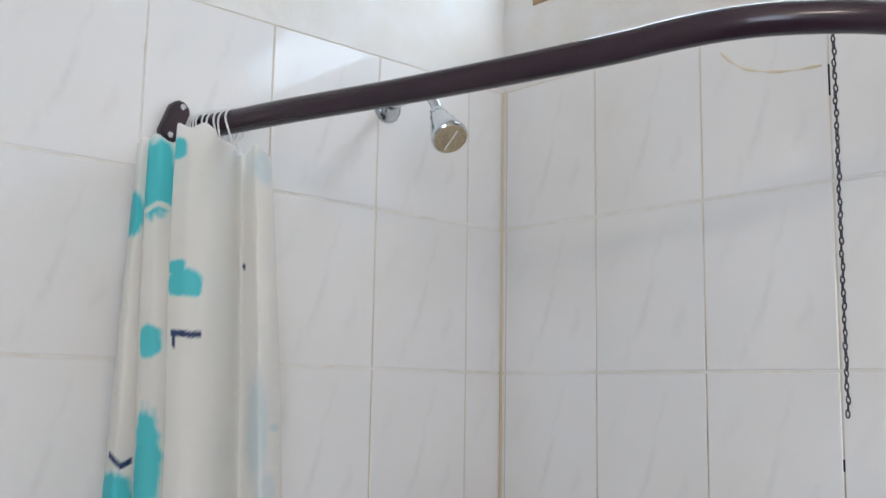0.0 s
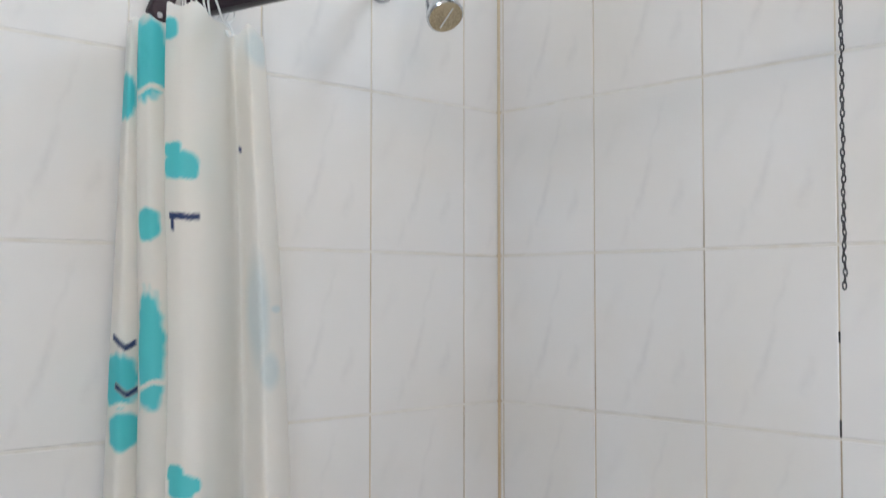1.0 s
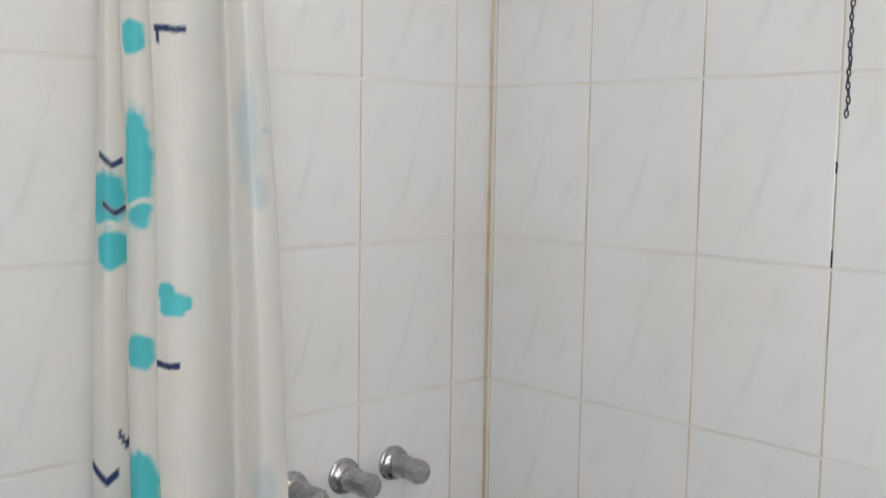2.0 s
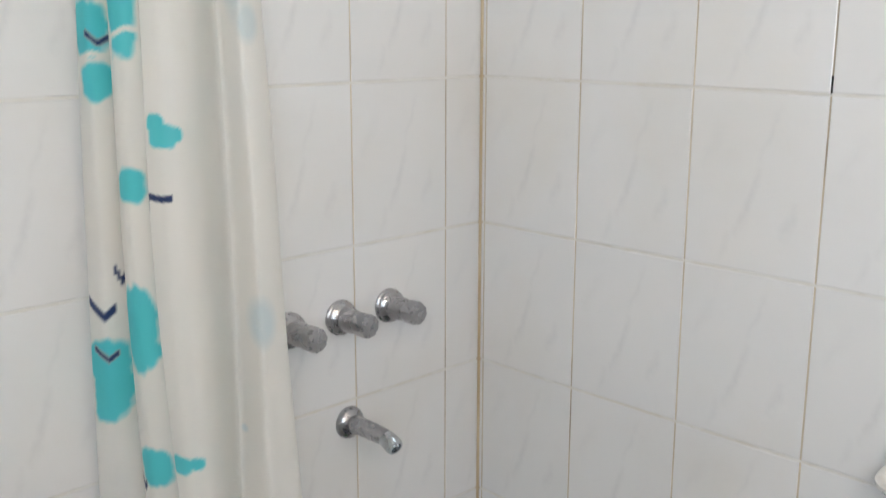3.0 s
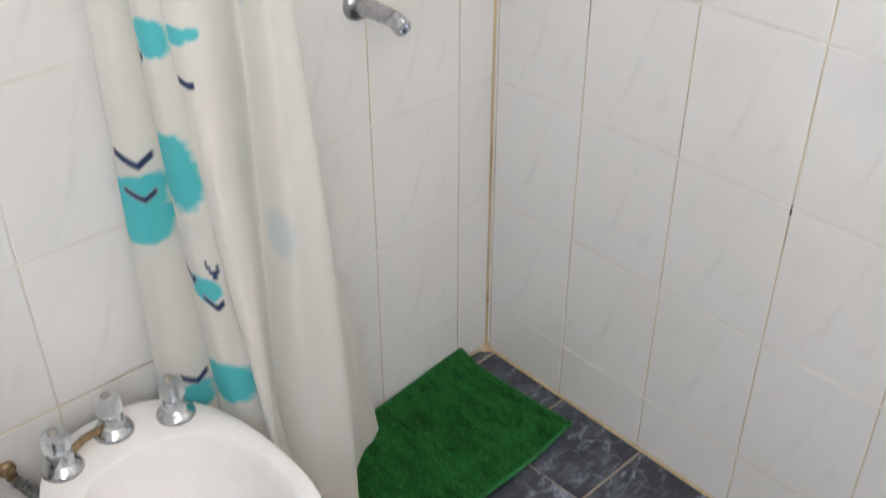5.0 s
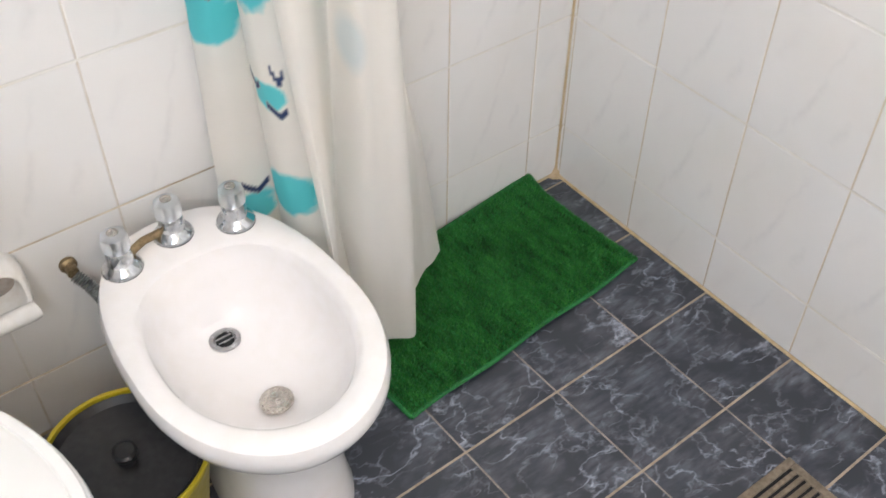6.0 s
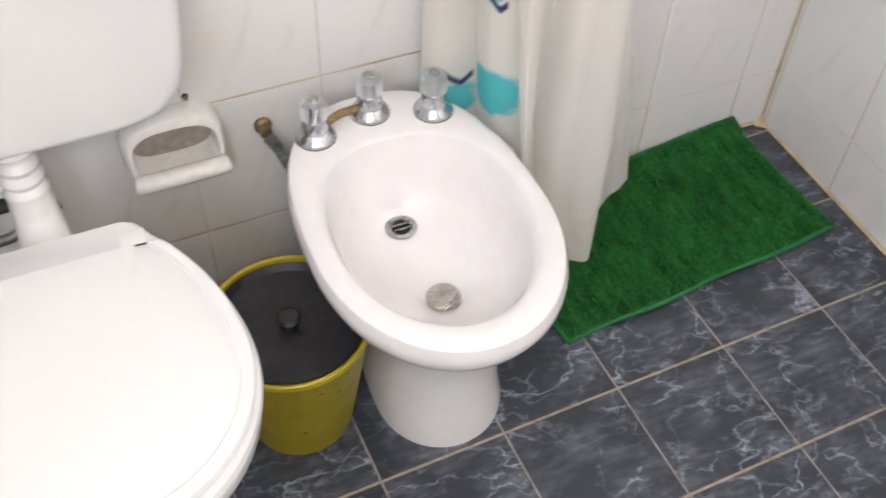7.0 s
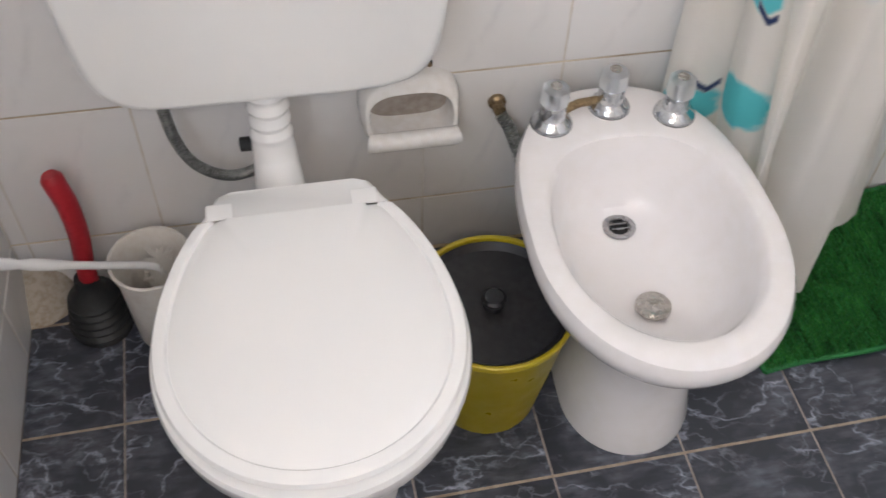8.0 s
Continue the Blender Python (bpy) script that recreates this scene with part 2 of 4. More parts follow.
TILE, FLOOR_TILE = wall_tile_material(), floor_tile_material()
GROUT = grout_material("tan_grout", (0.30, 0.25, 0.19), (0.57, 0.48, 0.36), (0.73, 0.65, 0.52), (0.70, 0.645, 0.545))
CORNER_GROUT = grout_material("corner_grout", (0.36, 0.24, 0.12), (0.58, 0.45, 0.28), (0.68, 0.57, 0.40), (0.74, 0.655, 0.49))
PALE_GROUT = material("pale_grout", (0.80, 0.785, 0.75), 0.6, spots=(0.66, 0.60, 0.50), scale=5, amount=0.5)
CLEAN_GROUT = material("clean_grout", (0.74, 0.71, 0.655), 0.9, spots=(0.60, 0.53, 0.44), scale=6, amount=0.7)
DIRTY_MORTAR = material("dirty_mortar", (0.46, 0.42, 0.36), 0.9, spots=(0.30, 0.24, 0.16), scale=18, amount=0.8, bump=0.3, bump_scale=50)
CLEAR = bpy.data.materials.new("clear_acrylic")
CLEAR.use_nodes = True
cp = CLEAR.node_tree.nodes["Principled BSDF"]
cp.inputs["Base Color"].default_value = (0.93, 0.95, 0.97, 1)
cp.inputs["Transmission Weight"].default_value, cp.inputs["Roughness"].default_value, cp.inputs["IOR"].default_value = 1.0, 0.30, 1.22
OCHRE_GROUT = material("ochre_corner_grout", (0.62, 0.50, 0.33), 0.85, spots=(0.46, 0.33, 0.18), scale=7, amount=0.8)
LIME = material("lime_stain", (0.74, 0.67, 0.52), 0.85, spots=(0.62, 0.53, 0.36), scale=9, amount=0.7)
FLOOR_GROUT = material("floor_grout", (0.42, 0.345, 0.265), 0.9, spots=(0.26, 0.20, 0.15), scale=9, amount=0.8)
DIM_GROUT = material("dim_floor_grout", (0.36, 0.31, 0.28), 0.9, spots=(0.17, 0.15, 0.14), scale=9, amount=0.8)
PLASTER = material("white_paint", (0.80, 0.785, 0.765), 0.75, spots=(0.74, 0.70, 0.62), scale=2.2, amount=0.5, bump=0.15, bump_scale=40)
CERAMIC = material("white_ceramic", (0.90, 0.88, 0.88), 0.10, spots=(0.86, 0.835, 0.81), scale=6, amount=0.6)
SEAT = material("white_seat_plastic", (0.87, 0.87, 0.86), 0.22, bump=0.03, bump_scale=25)
TANK = material("white_tank_plastic", (0.80, 0.80, 0.785), 0.34, bump=0.04, bump_scale=18)
CHROME = material("chrome", (0.66, 0.68, 0.71), 0.11, 1.0, spots=(0.42, 0.43, 0.44), scale=30, amount=0.6)
DULL_CHROME = material("dull_chrome", (0.46, 0.45, 0.46), 0.28, 1.0, spots=(0.36, 0.34, 0.33), scale=14, amount=0.4)
DARK_METAL = material("dark_metal", (0.09, 0.09, 0.095), 0.4, 1.0)
STEEL_HOSE = material("steel_hose", (0.40, 0.41, 0.40), 0.45, 0.8, spots=(0.12, 0.13, 0.12), scale=80, amount=0.8)
PLUG = material("worn_plug_metal", (0.60, 0.57, 0.53), 0.27, 0.95, spots=(0.34, 0.30, 0.26), scale=40, amount=0.7)
BRASS = material("old_brass", (0.34, 0.25, 0.14), 0.5, 0.8, spots=(0.16, 0.11, 0.06), scale=30, amount=0.8)
GRATE = material("worn_bronze_grate", (0.19, 0.15, 0.11), 0.5, 0.5, spots=(0.36, 0.30, 0.22), scale=18, amount=0.7)
# black of mould and the wall plug, also shade painted inside the drains
BLACK_HOLE = material("black_recess", (0.012, 0.012, 0.012), 0.8)
ROD = material("dark_plum_rod", (0.030, 0.016, 0.024), 0.20)
RING = material("white_ring", (0.80, 0.80, 0.79), 0.3)
CURTAIN, TURF = curtain_material(), turf_material()
TURF_BASE = material("turf_backing", (0.010, 0.12, 0.022), 0.8, spots=(0.03, 0.25, 0.045), scale=40, amount=0.7)
YELLOW = material("yellow_plastic", (0.50, 0.40, 0.012), 0.34, spots=(0.44, 0.345, 0.01), scale=4, amount=0.5)
BLACK_LID = material("black_plastic", (0.013, 0.0135, 0.016), 0.40, spots=(0.036, 0.035, 0.037), scale=12, amount=0.7)
RED = material("red_plastic", (0.42, 0.018, 0.028), 0.38, spots=(0.34, 0.012, 0.02), scale=20, amount=0.6)
RUBBER = material("black_rubber", (0.014, 0.016, 0.016), 0.5, spots=(0.035, 0.035, 0.035), scale=25, amount=0.7)
CREAM = material("cream_plastic", (0.76, 0.73, 0.68), 0.4, spots=(0.66, 0.60, 0.52), scale=14, amount=0.5)
BRISTLE = material("pale_bristle", (0.64, 0.61, 0.56), 0.8)
PAPER_BAR = material("ivory_ceramic", (0.82, 0.80, 0.77), 0.14, spots=(0.72, 0.68, 0.62), scale=12, amount=0.6)
ROSE = material("shower_rose", (0.55, 0.46, 0.30), 0.5, 0.2, spots=(0.35, 0.28, 0.18), scale=60, amount=0.8)
# grey-brown that paints the shade inside the paper holder
HOLDER_SHADE = material("stained_recess", (0.36, 0.32, 0.28), 0.6, spots=(0.24, 0.20, 0.17), scale=12, amount=0.7)
TURF_EDGE = material("turf_edge", (0.022, 0.19, 0.045), 0.6, spots=(0.012, 0.11, 0.022), scale=30, amount=0.7)
FRAME_WOOD = material("window_wood", (0.42, 0.28, 0.15), 0.55, spots=(0.25, 0.15, 0.08), scale=6, amount=0.7)
GLASS = bpy.data.materials.new("frosted_glass")
GLASS.use_nodes = True
gp = GLASS.node_tree.nodes["Principled BSDF"]
gp.inputs["Transmission Weight"].default_value, gp.inputs["Roughness"].default_value, gp.inputs["IOR"].default_value = 1.0, 0.3, 1.45
BULB = bpy.data.materials.new("glowing_bulb")
BULB.use_nodes = True
gb = BULB.node_tree.nodes["Principled BSDF"]
gb.inputs["Emission Color"].default_value, gb.inputs["Emission Strength"].default_value = (1.0, 0.80, 0.62, 1), 180.0


# ---- building helpers ----
def part(name, bm, mat, parent=None, label="", smooth=False):
    """Links a bmesh as one mesh object, under parent if there is one."""
    mesh = bpy.data.meshes.new(name)
    bmesh.ops.recalc_face_normals(bm, faces=bm.faces)
    bm.to_mesh(mesh)
    bm.free()
    if smooth:
        for f in mesh.polygons:
            f.use_smooth = True
        mesh.set_sharp_from_angle(angle=radians(38))
    mesh.materials.append(mat)
    ob = new(name, mesh)
    if parent:
        ob.parent = parent
    if label:
        tagged(ob, label)
    return ob


def thing(name, at, label, category, group="", kind=""):
    ob = new(name)
    ob.empty_display_size = 0.05
    ob.matrix_world = Matrix.Translation(at)
    return tagged(ob, label, category, group, kind)


def box(bm, x0, x1, y0, y1, z0, z1, bevel=0.0, segments=2):
    made = bmesh.ops.create_cube(bm, size=1.0)["verts"]
    for v in made:
        v.co = Vector((x0 + (v.co.x + 0.5) * (x1 - x0), y0 + (v.co.y + 0.5) * (y1 - y0), z0 + (v.co.z + 0.5) * (z1 - z0)))
    if bevel:
        edges = list({e for v in made for e in v.link_edges})
        bmesh.ops.bevel(bm, geom=edges, offset=bevel, segments=segments, profile=0.5, affect="EDGES")
    return bm


def loft(bm, rings, closed=True, cap_start=True, cap_end=True):
    rows = [[bm.verts.new(p) for p in ring] for ring in rings]
    n = len(rows[0])
    for a, b in zip(rows, rows[1:]):
        for i in range(n if closed else n - 1):
            j = (i + 1) % n
            bm.faces.new((a[i], a[j], b[j], b[i]))
    if cap_start:
        bm.faces.new(rows[0][::-1])
    if cap_end:
        bm.faces.new(rows[-1])
    return bm


def turned(bm, profile, n=28, m=Matrix()):
    """A lathe form about local z from rows of radius, height."""
    rings = [[m @ Vector((r * math.cos(2 * math.pi * i / n), r * math.sin(2 * math.pi * i / n), h)) for i in range(n)] for r, h in profile]
    return loft(bm, rings, cap_start=profile[0][0] > 0, cap_end=profile[-1][0] > 0)


def spline(points, steps=8):
    pts = [Vector(p) for p in points]
    pts = [2 * pts[0] - pts[1], *pts, 2 * pts[-1] - pts[-2]]
    out = []
    for i in range(1, len(pts) - 2):
        a, b, c, d = pts[i - 1 : i + 3]
        for k in range(steps):
            t = k / steps
            out.append(0.5 * (2 * b + (c - a) * t + (2 * a - 5 * b + 4 * c - d) * t * t + (3 * b - a - 3 * c + d) * t ** 3))
    return out + [pts[-2]]


def tube(bm, points, radius, n=12, caps=True):
    """A round tube along points; radius is a number or a rule of the share of the way."""
    pts = [Vector(p) for p in points]
    rings, side = [], None
    for i, p in enumerate(pts):
        way = (pts[min(i + 1, len(pts) - 1)] - pts[max(i - 1, 0)]).normalized()
        if side is None:
            side = way.orthogonal().normalized()
        side = (side - way * side.dot(way)).normalized()
        up = way.cross(side)
        r = radius(i / (len(pts) - 1)) if callable(radius) else radius
        rings.append([p + r * (math.cos(2 * math.pi * k / n) * side + math.sin(2 * math.pi * k / n) * up) for k in range(n)])
    return loft(bm, rings, cap_start=caps, cap_end=caps)


def aim(at, way):
    """A pose at a place with its z along a way."""
    return Matrix.Translation(at) @ Vector(way).to_track_quat("Z", "Y").to_matrix().to_4x4()


def egg(cx, half, back, front, wide_at, z, n=56, back_power=2.5, front_power=2.05):
    """A closed outline in plan, widest at y = wide_at, between y = back (wall side) and y = front."""
    ring = []
    for i in range(n):
        a = 2 * math.pi * i / n
        s, c = math.sin(a), math.cos(a)
        power, length = (back_power, back - wide_at) if c > 0 else (front_power, wide_at - front)
        x = math.copysign(abs(s) ** (2 / power), s) * half
        y = math.copysign(abs(c) ** (2 / power), c) * length
        ring.append(Vector((cx + x, wide_at + y, z)))
    return ring


# ---- the room: walls, floor and ceiling ----
WIN_Y0, WIN_Y1, WIN_Z0, WIN_Z1 = -1.15, -0.07, 2.268, 2.52

bm = bmesh.new()
box(bm, WEST - 0.14, 0.14, 0.004, 0.144, -0.1, HIGH)
wall_north = tagged(part("wall_north", bm, PLASTER), "white tiled bathroom wall with painted top", "wall", kind="structure")
bm = bmesh.new()
for y0, y1, z0, z1 in ((SOUTH, 0.004, -0.1, WIN_Z0), (SOUTH, 0.004, WIN_Z1, HIGH), (SOUTH, WIN_Y0, WIN_Z0, WIN_Z1), (WIN_Y1, 0.004, WIN_Z0, WIN_Z1)):
    box(bm, 0.004, 0.144, y0, y1, z0, z1)
wall_east = tagged(part("wall_east", bm, PLASTER), "white tiled bathroom wall with a high window", "wall", kind="structure")
# the doorway in this wall is unseen, added for the fill lamp
bm = bmesh.new()
for y0, y1, z0, z1 in ((-1.25, 0.004, -0.1, HIGH), (SOUTH, -1.99, -0.1, HIGH), (-1.99, -1.25, 2.05, HIGH)):
    box(bm, WEST - 0.14, WEST - 0.004, y0, y1, z0, z1)
wall_west = tagged(part("wall_west", bm, PLASTER), "white tiled side wall with an added, unseen doorway", "wall", kind="structure")
bm = bmesh.new()
box(bm, WEST - 0.14, 0.144, SOUTH - 0.12, SOUTH, -0.1, HIGH)
wall_south = tagged(part("wall_south", bm, PLASTER), "plain white painted wall", "wall", kind="structure")
bm = bmesh.new()
box(bm, WEST - 0.14, 0.144, SOUTH - 0.12, 0.144, HIGH, HIGH + 0.1)
tagged(part("ceiling", bm, PLASTER), "plain white painted ceiling", "ceiling", kind="structure")
bm = bmesh.new()
box(bm, WEST - 0.004, 0.004, SOUTH - 0.12, 0.004, -0.1, -0.0035)
floor = tagged(part("floor", bm, DIM_GROUT), "slate-blue veined tile floor with tan joints", "floor", kind="structure")

# plain unseen hall, added to close off the doorway
bm = bmesh.new()
for a in ((WEST - 1.24, WEST - 1.14, -2.6, -0.6, -0.1, HIGH), (WEST - 1.14, WEST - 0.14, -2.6, -2.5, -0.1, HIGH), (WEST - 1.14, WEST - 0.14, -0.7, -0.6, -0.1, HIGH),
          (WEST - 1.14, WEST - 0.14, -2.5, -0.7, -0.1, -0.004), (WEST - 1.14, WEST - 0.14, -2.5, -0.7, HIGH, HIGH + 0.1)):
    box(bm, *a)
tagged(part("wall_hall", bm, PLASTER), "plain white unseen hall added outside the doorway", "wall", kind="structure")

# painted band above the tiles, and the mortar bed behind them
bm = bmesh.new()
box(bm, WEST, 0.0, 0.0, 0.004, TILED, HIGH)
part("plaster_band", bm, PLASTER, wall_north)
bm = bmesh.new()
box(bm, 0.0, 0.004, SOUTH, 0.0, TILED, WIN_Z0)
part("plaster_band", bm, PLASTER, wall_east)
bm = bmesh.new()
box(bm, -0.60, 0.0, 0.0014, 0.0039, 0.0, TILED)
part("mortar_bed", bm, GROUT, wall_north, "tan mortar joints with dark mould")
bm = bmesh.new()
box(bm, WEST, -0.60, 0.0014, 0.0039, 0.0, TILED)
part("dry_mortar_bed", bm, CLEAN_GROUT, wall_north, "pale dry mortar joints")
bm = bmesh.new()
box(bm, 0.0014, 0.0039, SOUTH, 0.0, 0.0, TILED)
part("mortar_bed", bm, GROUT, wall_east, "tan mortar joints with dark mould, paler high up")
bm = bmesh.new()
box(bm, WEST - 0.0039, WEST - 0.0014, -1.25, 0.0, 0.0, TILED)
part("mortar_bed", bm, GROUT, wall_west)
# thick ochre filling in the corner
bm = bmesh.new()
box(bm, -0.0045, 0.001, -0.0045, 0.001, 0.0, TILED, 0.002, 1)
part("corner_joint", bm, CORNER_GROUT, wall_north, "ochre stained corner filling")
bm = bmesh.new()
box(bm, -0.006, 0.0, SOUTH, -0.005, -0.002, 0.004, 0.002, 1)
part("floor_joint", bm, OCHRE_GROUT, wall_east)
bm = bmesh.new()
box(bm, WEST, -0.006, -0.005, 0.0, -0.002, 0.004, 0.002, 1)
part("floor_joint", bm, OCHRE_GROUT, wall_north)

# ---- high window in the east wall ----
window_1 = thing("window_1", (0.05, -0.61, WIN_Z0), "long high hinged window with a brown wooden frame", "window", kind="structure")
oy, oz = -0.61, WIN_Z0
for name, a in (("sill", (-0.052, 0.05, WIN_Y0 - oy, WIN_Y1 - oy, 0.0, 0.02)), ("top_rail", (-0.052, 0.05, WIN_Y0 - oy, WIN_Y1 - oy, WIN_Z1 - oz - 0.03, WIN_Z1 - oz)),
                ("side_rail", (-0.052, 0.05, WIN_Y0 - oy, WIN_Y0 - oy + 0.03, 0.02, WIN_Z1 - oz - 0.03)), ("side_rail", (-0.052, 0.05, WIN_Y1 - oy - 0.03, WIN_Y1 - oy, 0.02, WIN_Z1 - oz - 0.03))):
    bm = bmesh.new()
    box(bm, *a, 0.003, 1)
    part(name, bm, FRAME_WOOD, window_1)
bm = bmesh.new()
box(bm, 0.02, 0.024, WIN_Y0 - oy + 0.03, WIN_Y1 - oy - 0.03, 0.02, WIN_Z1 - oz - 0.03)
pane = part("pane", bm, GLASS, window_1, "frosted glass pane")
pane.visible_shadow = False

# ---- lamp fitting on the wall behind the camera ----
wall_lamp = thing("wall_lamp", (-1.23, SOUTH, 2.20), "two-bulb chrome wall lamp, lit warm", "lamp")
bm = bmesh.new()
box(bm, -0.19, 0.19, 0.0, 0.03, -0.03, 0.03, 0.008, 2)
part("back_plate", bm, CHROME, wall_lamp)
for b in BULBS:
    bm = bmesh.new()
    turned(bm, ((0.018, 0.03), (0.022, 0.06), (0.022, 0.09)), 16, Matrix.Translation((b[0] + 1.23, 0, 0)) @ pose(0, 0, 0, -90))
    part("socket", bm, CHROME, wall_lamp)
    bm = bmesh.new()
    bmesh.ops.create_uvsphere(bm, u_segments=16, v_segments=10, radius=0.036, matrix=Matrix.Translation((b[0] + 1.23, 0.124, 0)))
    part("bulb", bm, BULB, wall_lamp, "glowing warm bulb", smooth=True)


# ---- shower rod, rings, curtain ----
ROD_Z = 1.945
ROD_LINE = [(-0.598, 0.0, ROD_Z), (-0.585, -0.04, ROD_Z), (-0.555, -0.167, ROD_Z), (-0.512, -0.318, ROD_Z), (-0.475, -0.474, ROD_Z), (-0.450, -0.60, ROD_Z),
            (-0.440, -0.675, ROD_Z), (-0.424, -0.732, ROD_Z), (-0.395, -0.780, ROD_Z), (-0.341, -0.834, ROD_Z), (-0.25, -0.886, ROD_Z), (-0.12, -0.935, ROD_Z), (0.0, -0.965, ROD_Z)]
rod = thing("shower_rod", (-0.598, -0.02, ROD_Z), "bent dark plum metal shower curtain rod", "curtain rod")
base = Vector((-0.598, -0.02, ROD_Z))
bm = bmesh.new()
tube(bm, [p - base for p in spline(ROD_LINE, 8)], 0.0162, 20)
part("rail", bm, ROD, rod, smooth=True)


def rod_bracket(at, turn):
    bm = bmesh.new()
    ring = []
    for i in range(28):
        a = 2 * math.pi * i / 28
        ring.append((0.0150 * math.cos(a), math.sin(a) * 0.0150 + (0.016 if math.sin(a) > 0 else -0.016)))
    loft(bm, [[Vector((x * k, y, z * k)) for x, z in ring] for y, k in ((0.0, 1.0), (-0.010, 1.0), (-0.014, 0.86))])
    ob = part("bracket", bm, ROD, rod, smooth=True)
    ob.matrix_local = Matrix.Translation(Vector(at) - base) @ turn
    for dz in (0.022, -0.022):
        bm = bmesh.new()
        turned(bm, ((0.0045, 0.013), (0.0045, 0.0155), (0.003, 0.017)), 10, pose(0, 0, dz, 90))
        part("screw", bm, CHROME, ob, smooth=True)


rod_bracket((-0.640, -0.0005, 1.943), pose(0, 0, 0, 0, 22, 0))
rod_bracket((-0.0005, -0.965, ROD_Z), pose(0, 0, 0, 0, 0, 90))

HEM, TOP = 0.085, 1.925


def curtain_fold(z):
    """The cloth's line in plan at a height: the folds from the wall outwards."""
    s = (z - 0.1) / 1.83
    lerp = lambda low, high: low + (high - low) * s
    d = Vector((0.5, 0.86, 0))
    e0 = Vector((0.0146 * z * z - 0.0032 * z - 0.7503, lerp(-0.05, -0.04), 0))
    e1 = Vector((0.0214 * z * z - 0.0646 * z - 0.6595, lerp(-0.10, -0.07), 0))
    e2 = Vector((0.048 * z * z - 0.1298 * z - 0.611, lerp(-0.19, -0.10), 0))
    e3 = Vector((-0.027 * z * z + 0.0809 * z - 0.6363, lerp(-0.17, -0.08), 0))
    e4 = Vector((-0.0162 * z * z + 0.0289 * z - 0.5300 - 0.010 * math.exp(-((z - 1.1) / 0.3) ** 2) - 0.014 * max(0.0, 0.3 - z) / 0.3, lerp(-0.236, -0.06), 0))
    e1.x += 0.006 * math.exp(-((z - 1.5) / 0.22) ** 2)
    e2.x += 0.011 * math.exp(-((z - 1.5) / 0.22) ** 2)
    e4.x += 0.006 + 0.009 * max(0.0, min(1.0, (z - 0.85) / 0.4))
    k = max(0.0, min(1.0, (0.68 - z) / 0.32))
    e5 = Vector((-0.3784 - 0.1212 * z, lerp(-0.115, -0.05), 0)) * k + (e4 + d * 0.05 - Vector((0.012, 0, 0))) * (1 - k)
    pts = [e0 + d * 0.02 + Vector((0.03, 0, 0)), e0, (e0 + e1) / 2 - d * 0.016, e1 + d * 0.030 + Vector((0.014, -0.007, 0)), e1, (e1 + e2) / 2 - d * 0.014,
           e2 + d * 0.032 + Vector((0.014, -0.008, 0)), e2, e2 * 0.72 + e3 * 0.28 - d * 0.038, e2 * 0.36 + e3 * 0.64 - d * 0.040, e3 + d * 0.030, (e3 + e4) / 2 - d * 0.028,
           e4, e4 + d * 0.055 + Vector((-0.010, 0.004, 0)), e4 * 0.5 + e5 * 0.5 + d * 0.03, e5]
    return [Vector((p.x, min(p.y, -0.012), z)) for p in pts]


def curtain_rows(rows=300, steps=14):
    out = []
    for i in range(rows + 1):
        z = HEM + (TOP - HEM) * i / rows
        line = spline(curtain_fold(z), steps)
        for c, p in enumerate(line):
            k = c / steps
            low = 0.030 if k < 5.5 else 0.030 - 0.016 * min(1.0, (k - 5.5) / 1.5) if k < 9 else 0.018
            if k > 8.2:
                wave = 0.0085 * max(0.0, min(1.0, (1.15 - z) / 0.8)) * min(1.0, k - 8.2) * min(1.0, 15 - k) * math.sin(k * 4.6 + 0.5 * math.sin(z * 4.0))
                p.x, p.y = p.x + 0.5 * wave, p.y + 0.86 * wave
            p.z -= (low + 0.004 * math.sin(k * 5)) * i / rows + (0.006 * math.sin(k * 1.7) - 0.012 * (k > 12.6)) * (1 - i / rows) * 0.6
        out.append(line)
    return out


# the print on the cloth: place along the folds, half width there, height, half height
TURQUOISE = [
    (4.75, 0.9, 1.842, 0.050), (1.75, 0.6, 1.799, 0.030), (7.30, 0.40, 1.882, 0.014), (7.75, 0.75, 1.713, 0.017), (4.85, 0.50, 1.643, 0.020),
    (1.80, 0.75, 1.456, 0.032), (2.00, 0.6, 1.396, 0.022), (4.80, 0.6, 1.490, 0.072), (7.80, 0.5, 1.336, 0.014), (4.80, 0.6, 1.278, 0.023),
    (1.75, 0.80, 1.060, 0.030), (1.85, 0.70, 1.018, 0.034), (4.72, 0.75, 1.106, 0.055), (4.8, 0.6, 0.926, 0.027), (7.45, 0.5, 0.942, 0.013),
]
TURQUOISE_LOW = [(8.2, 0.35, 1.708, 0.012), (7.45, 0.4, 1.732, 0.010), (8.1, 0.35, 0.945, 0.008), (8.15, 0.35, 1.338, 0.009), (7.5, 0.35, 1.352, 0.010), (1.72, 0.85, 0.703, 0.032), (1.78, 0.8, 0.658, 0.034), (4.7, 0.8, 0.747, 0.057), (4.8, 0.55, 0.560, 0.023), (4.8, 0.9, 0.386, 0.040), (1.9, 0.7, 0.345, 0.03)]
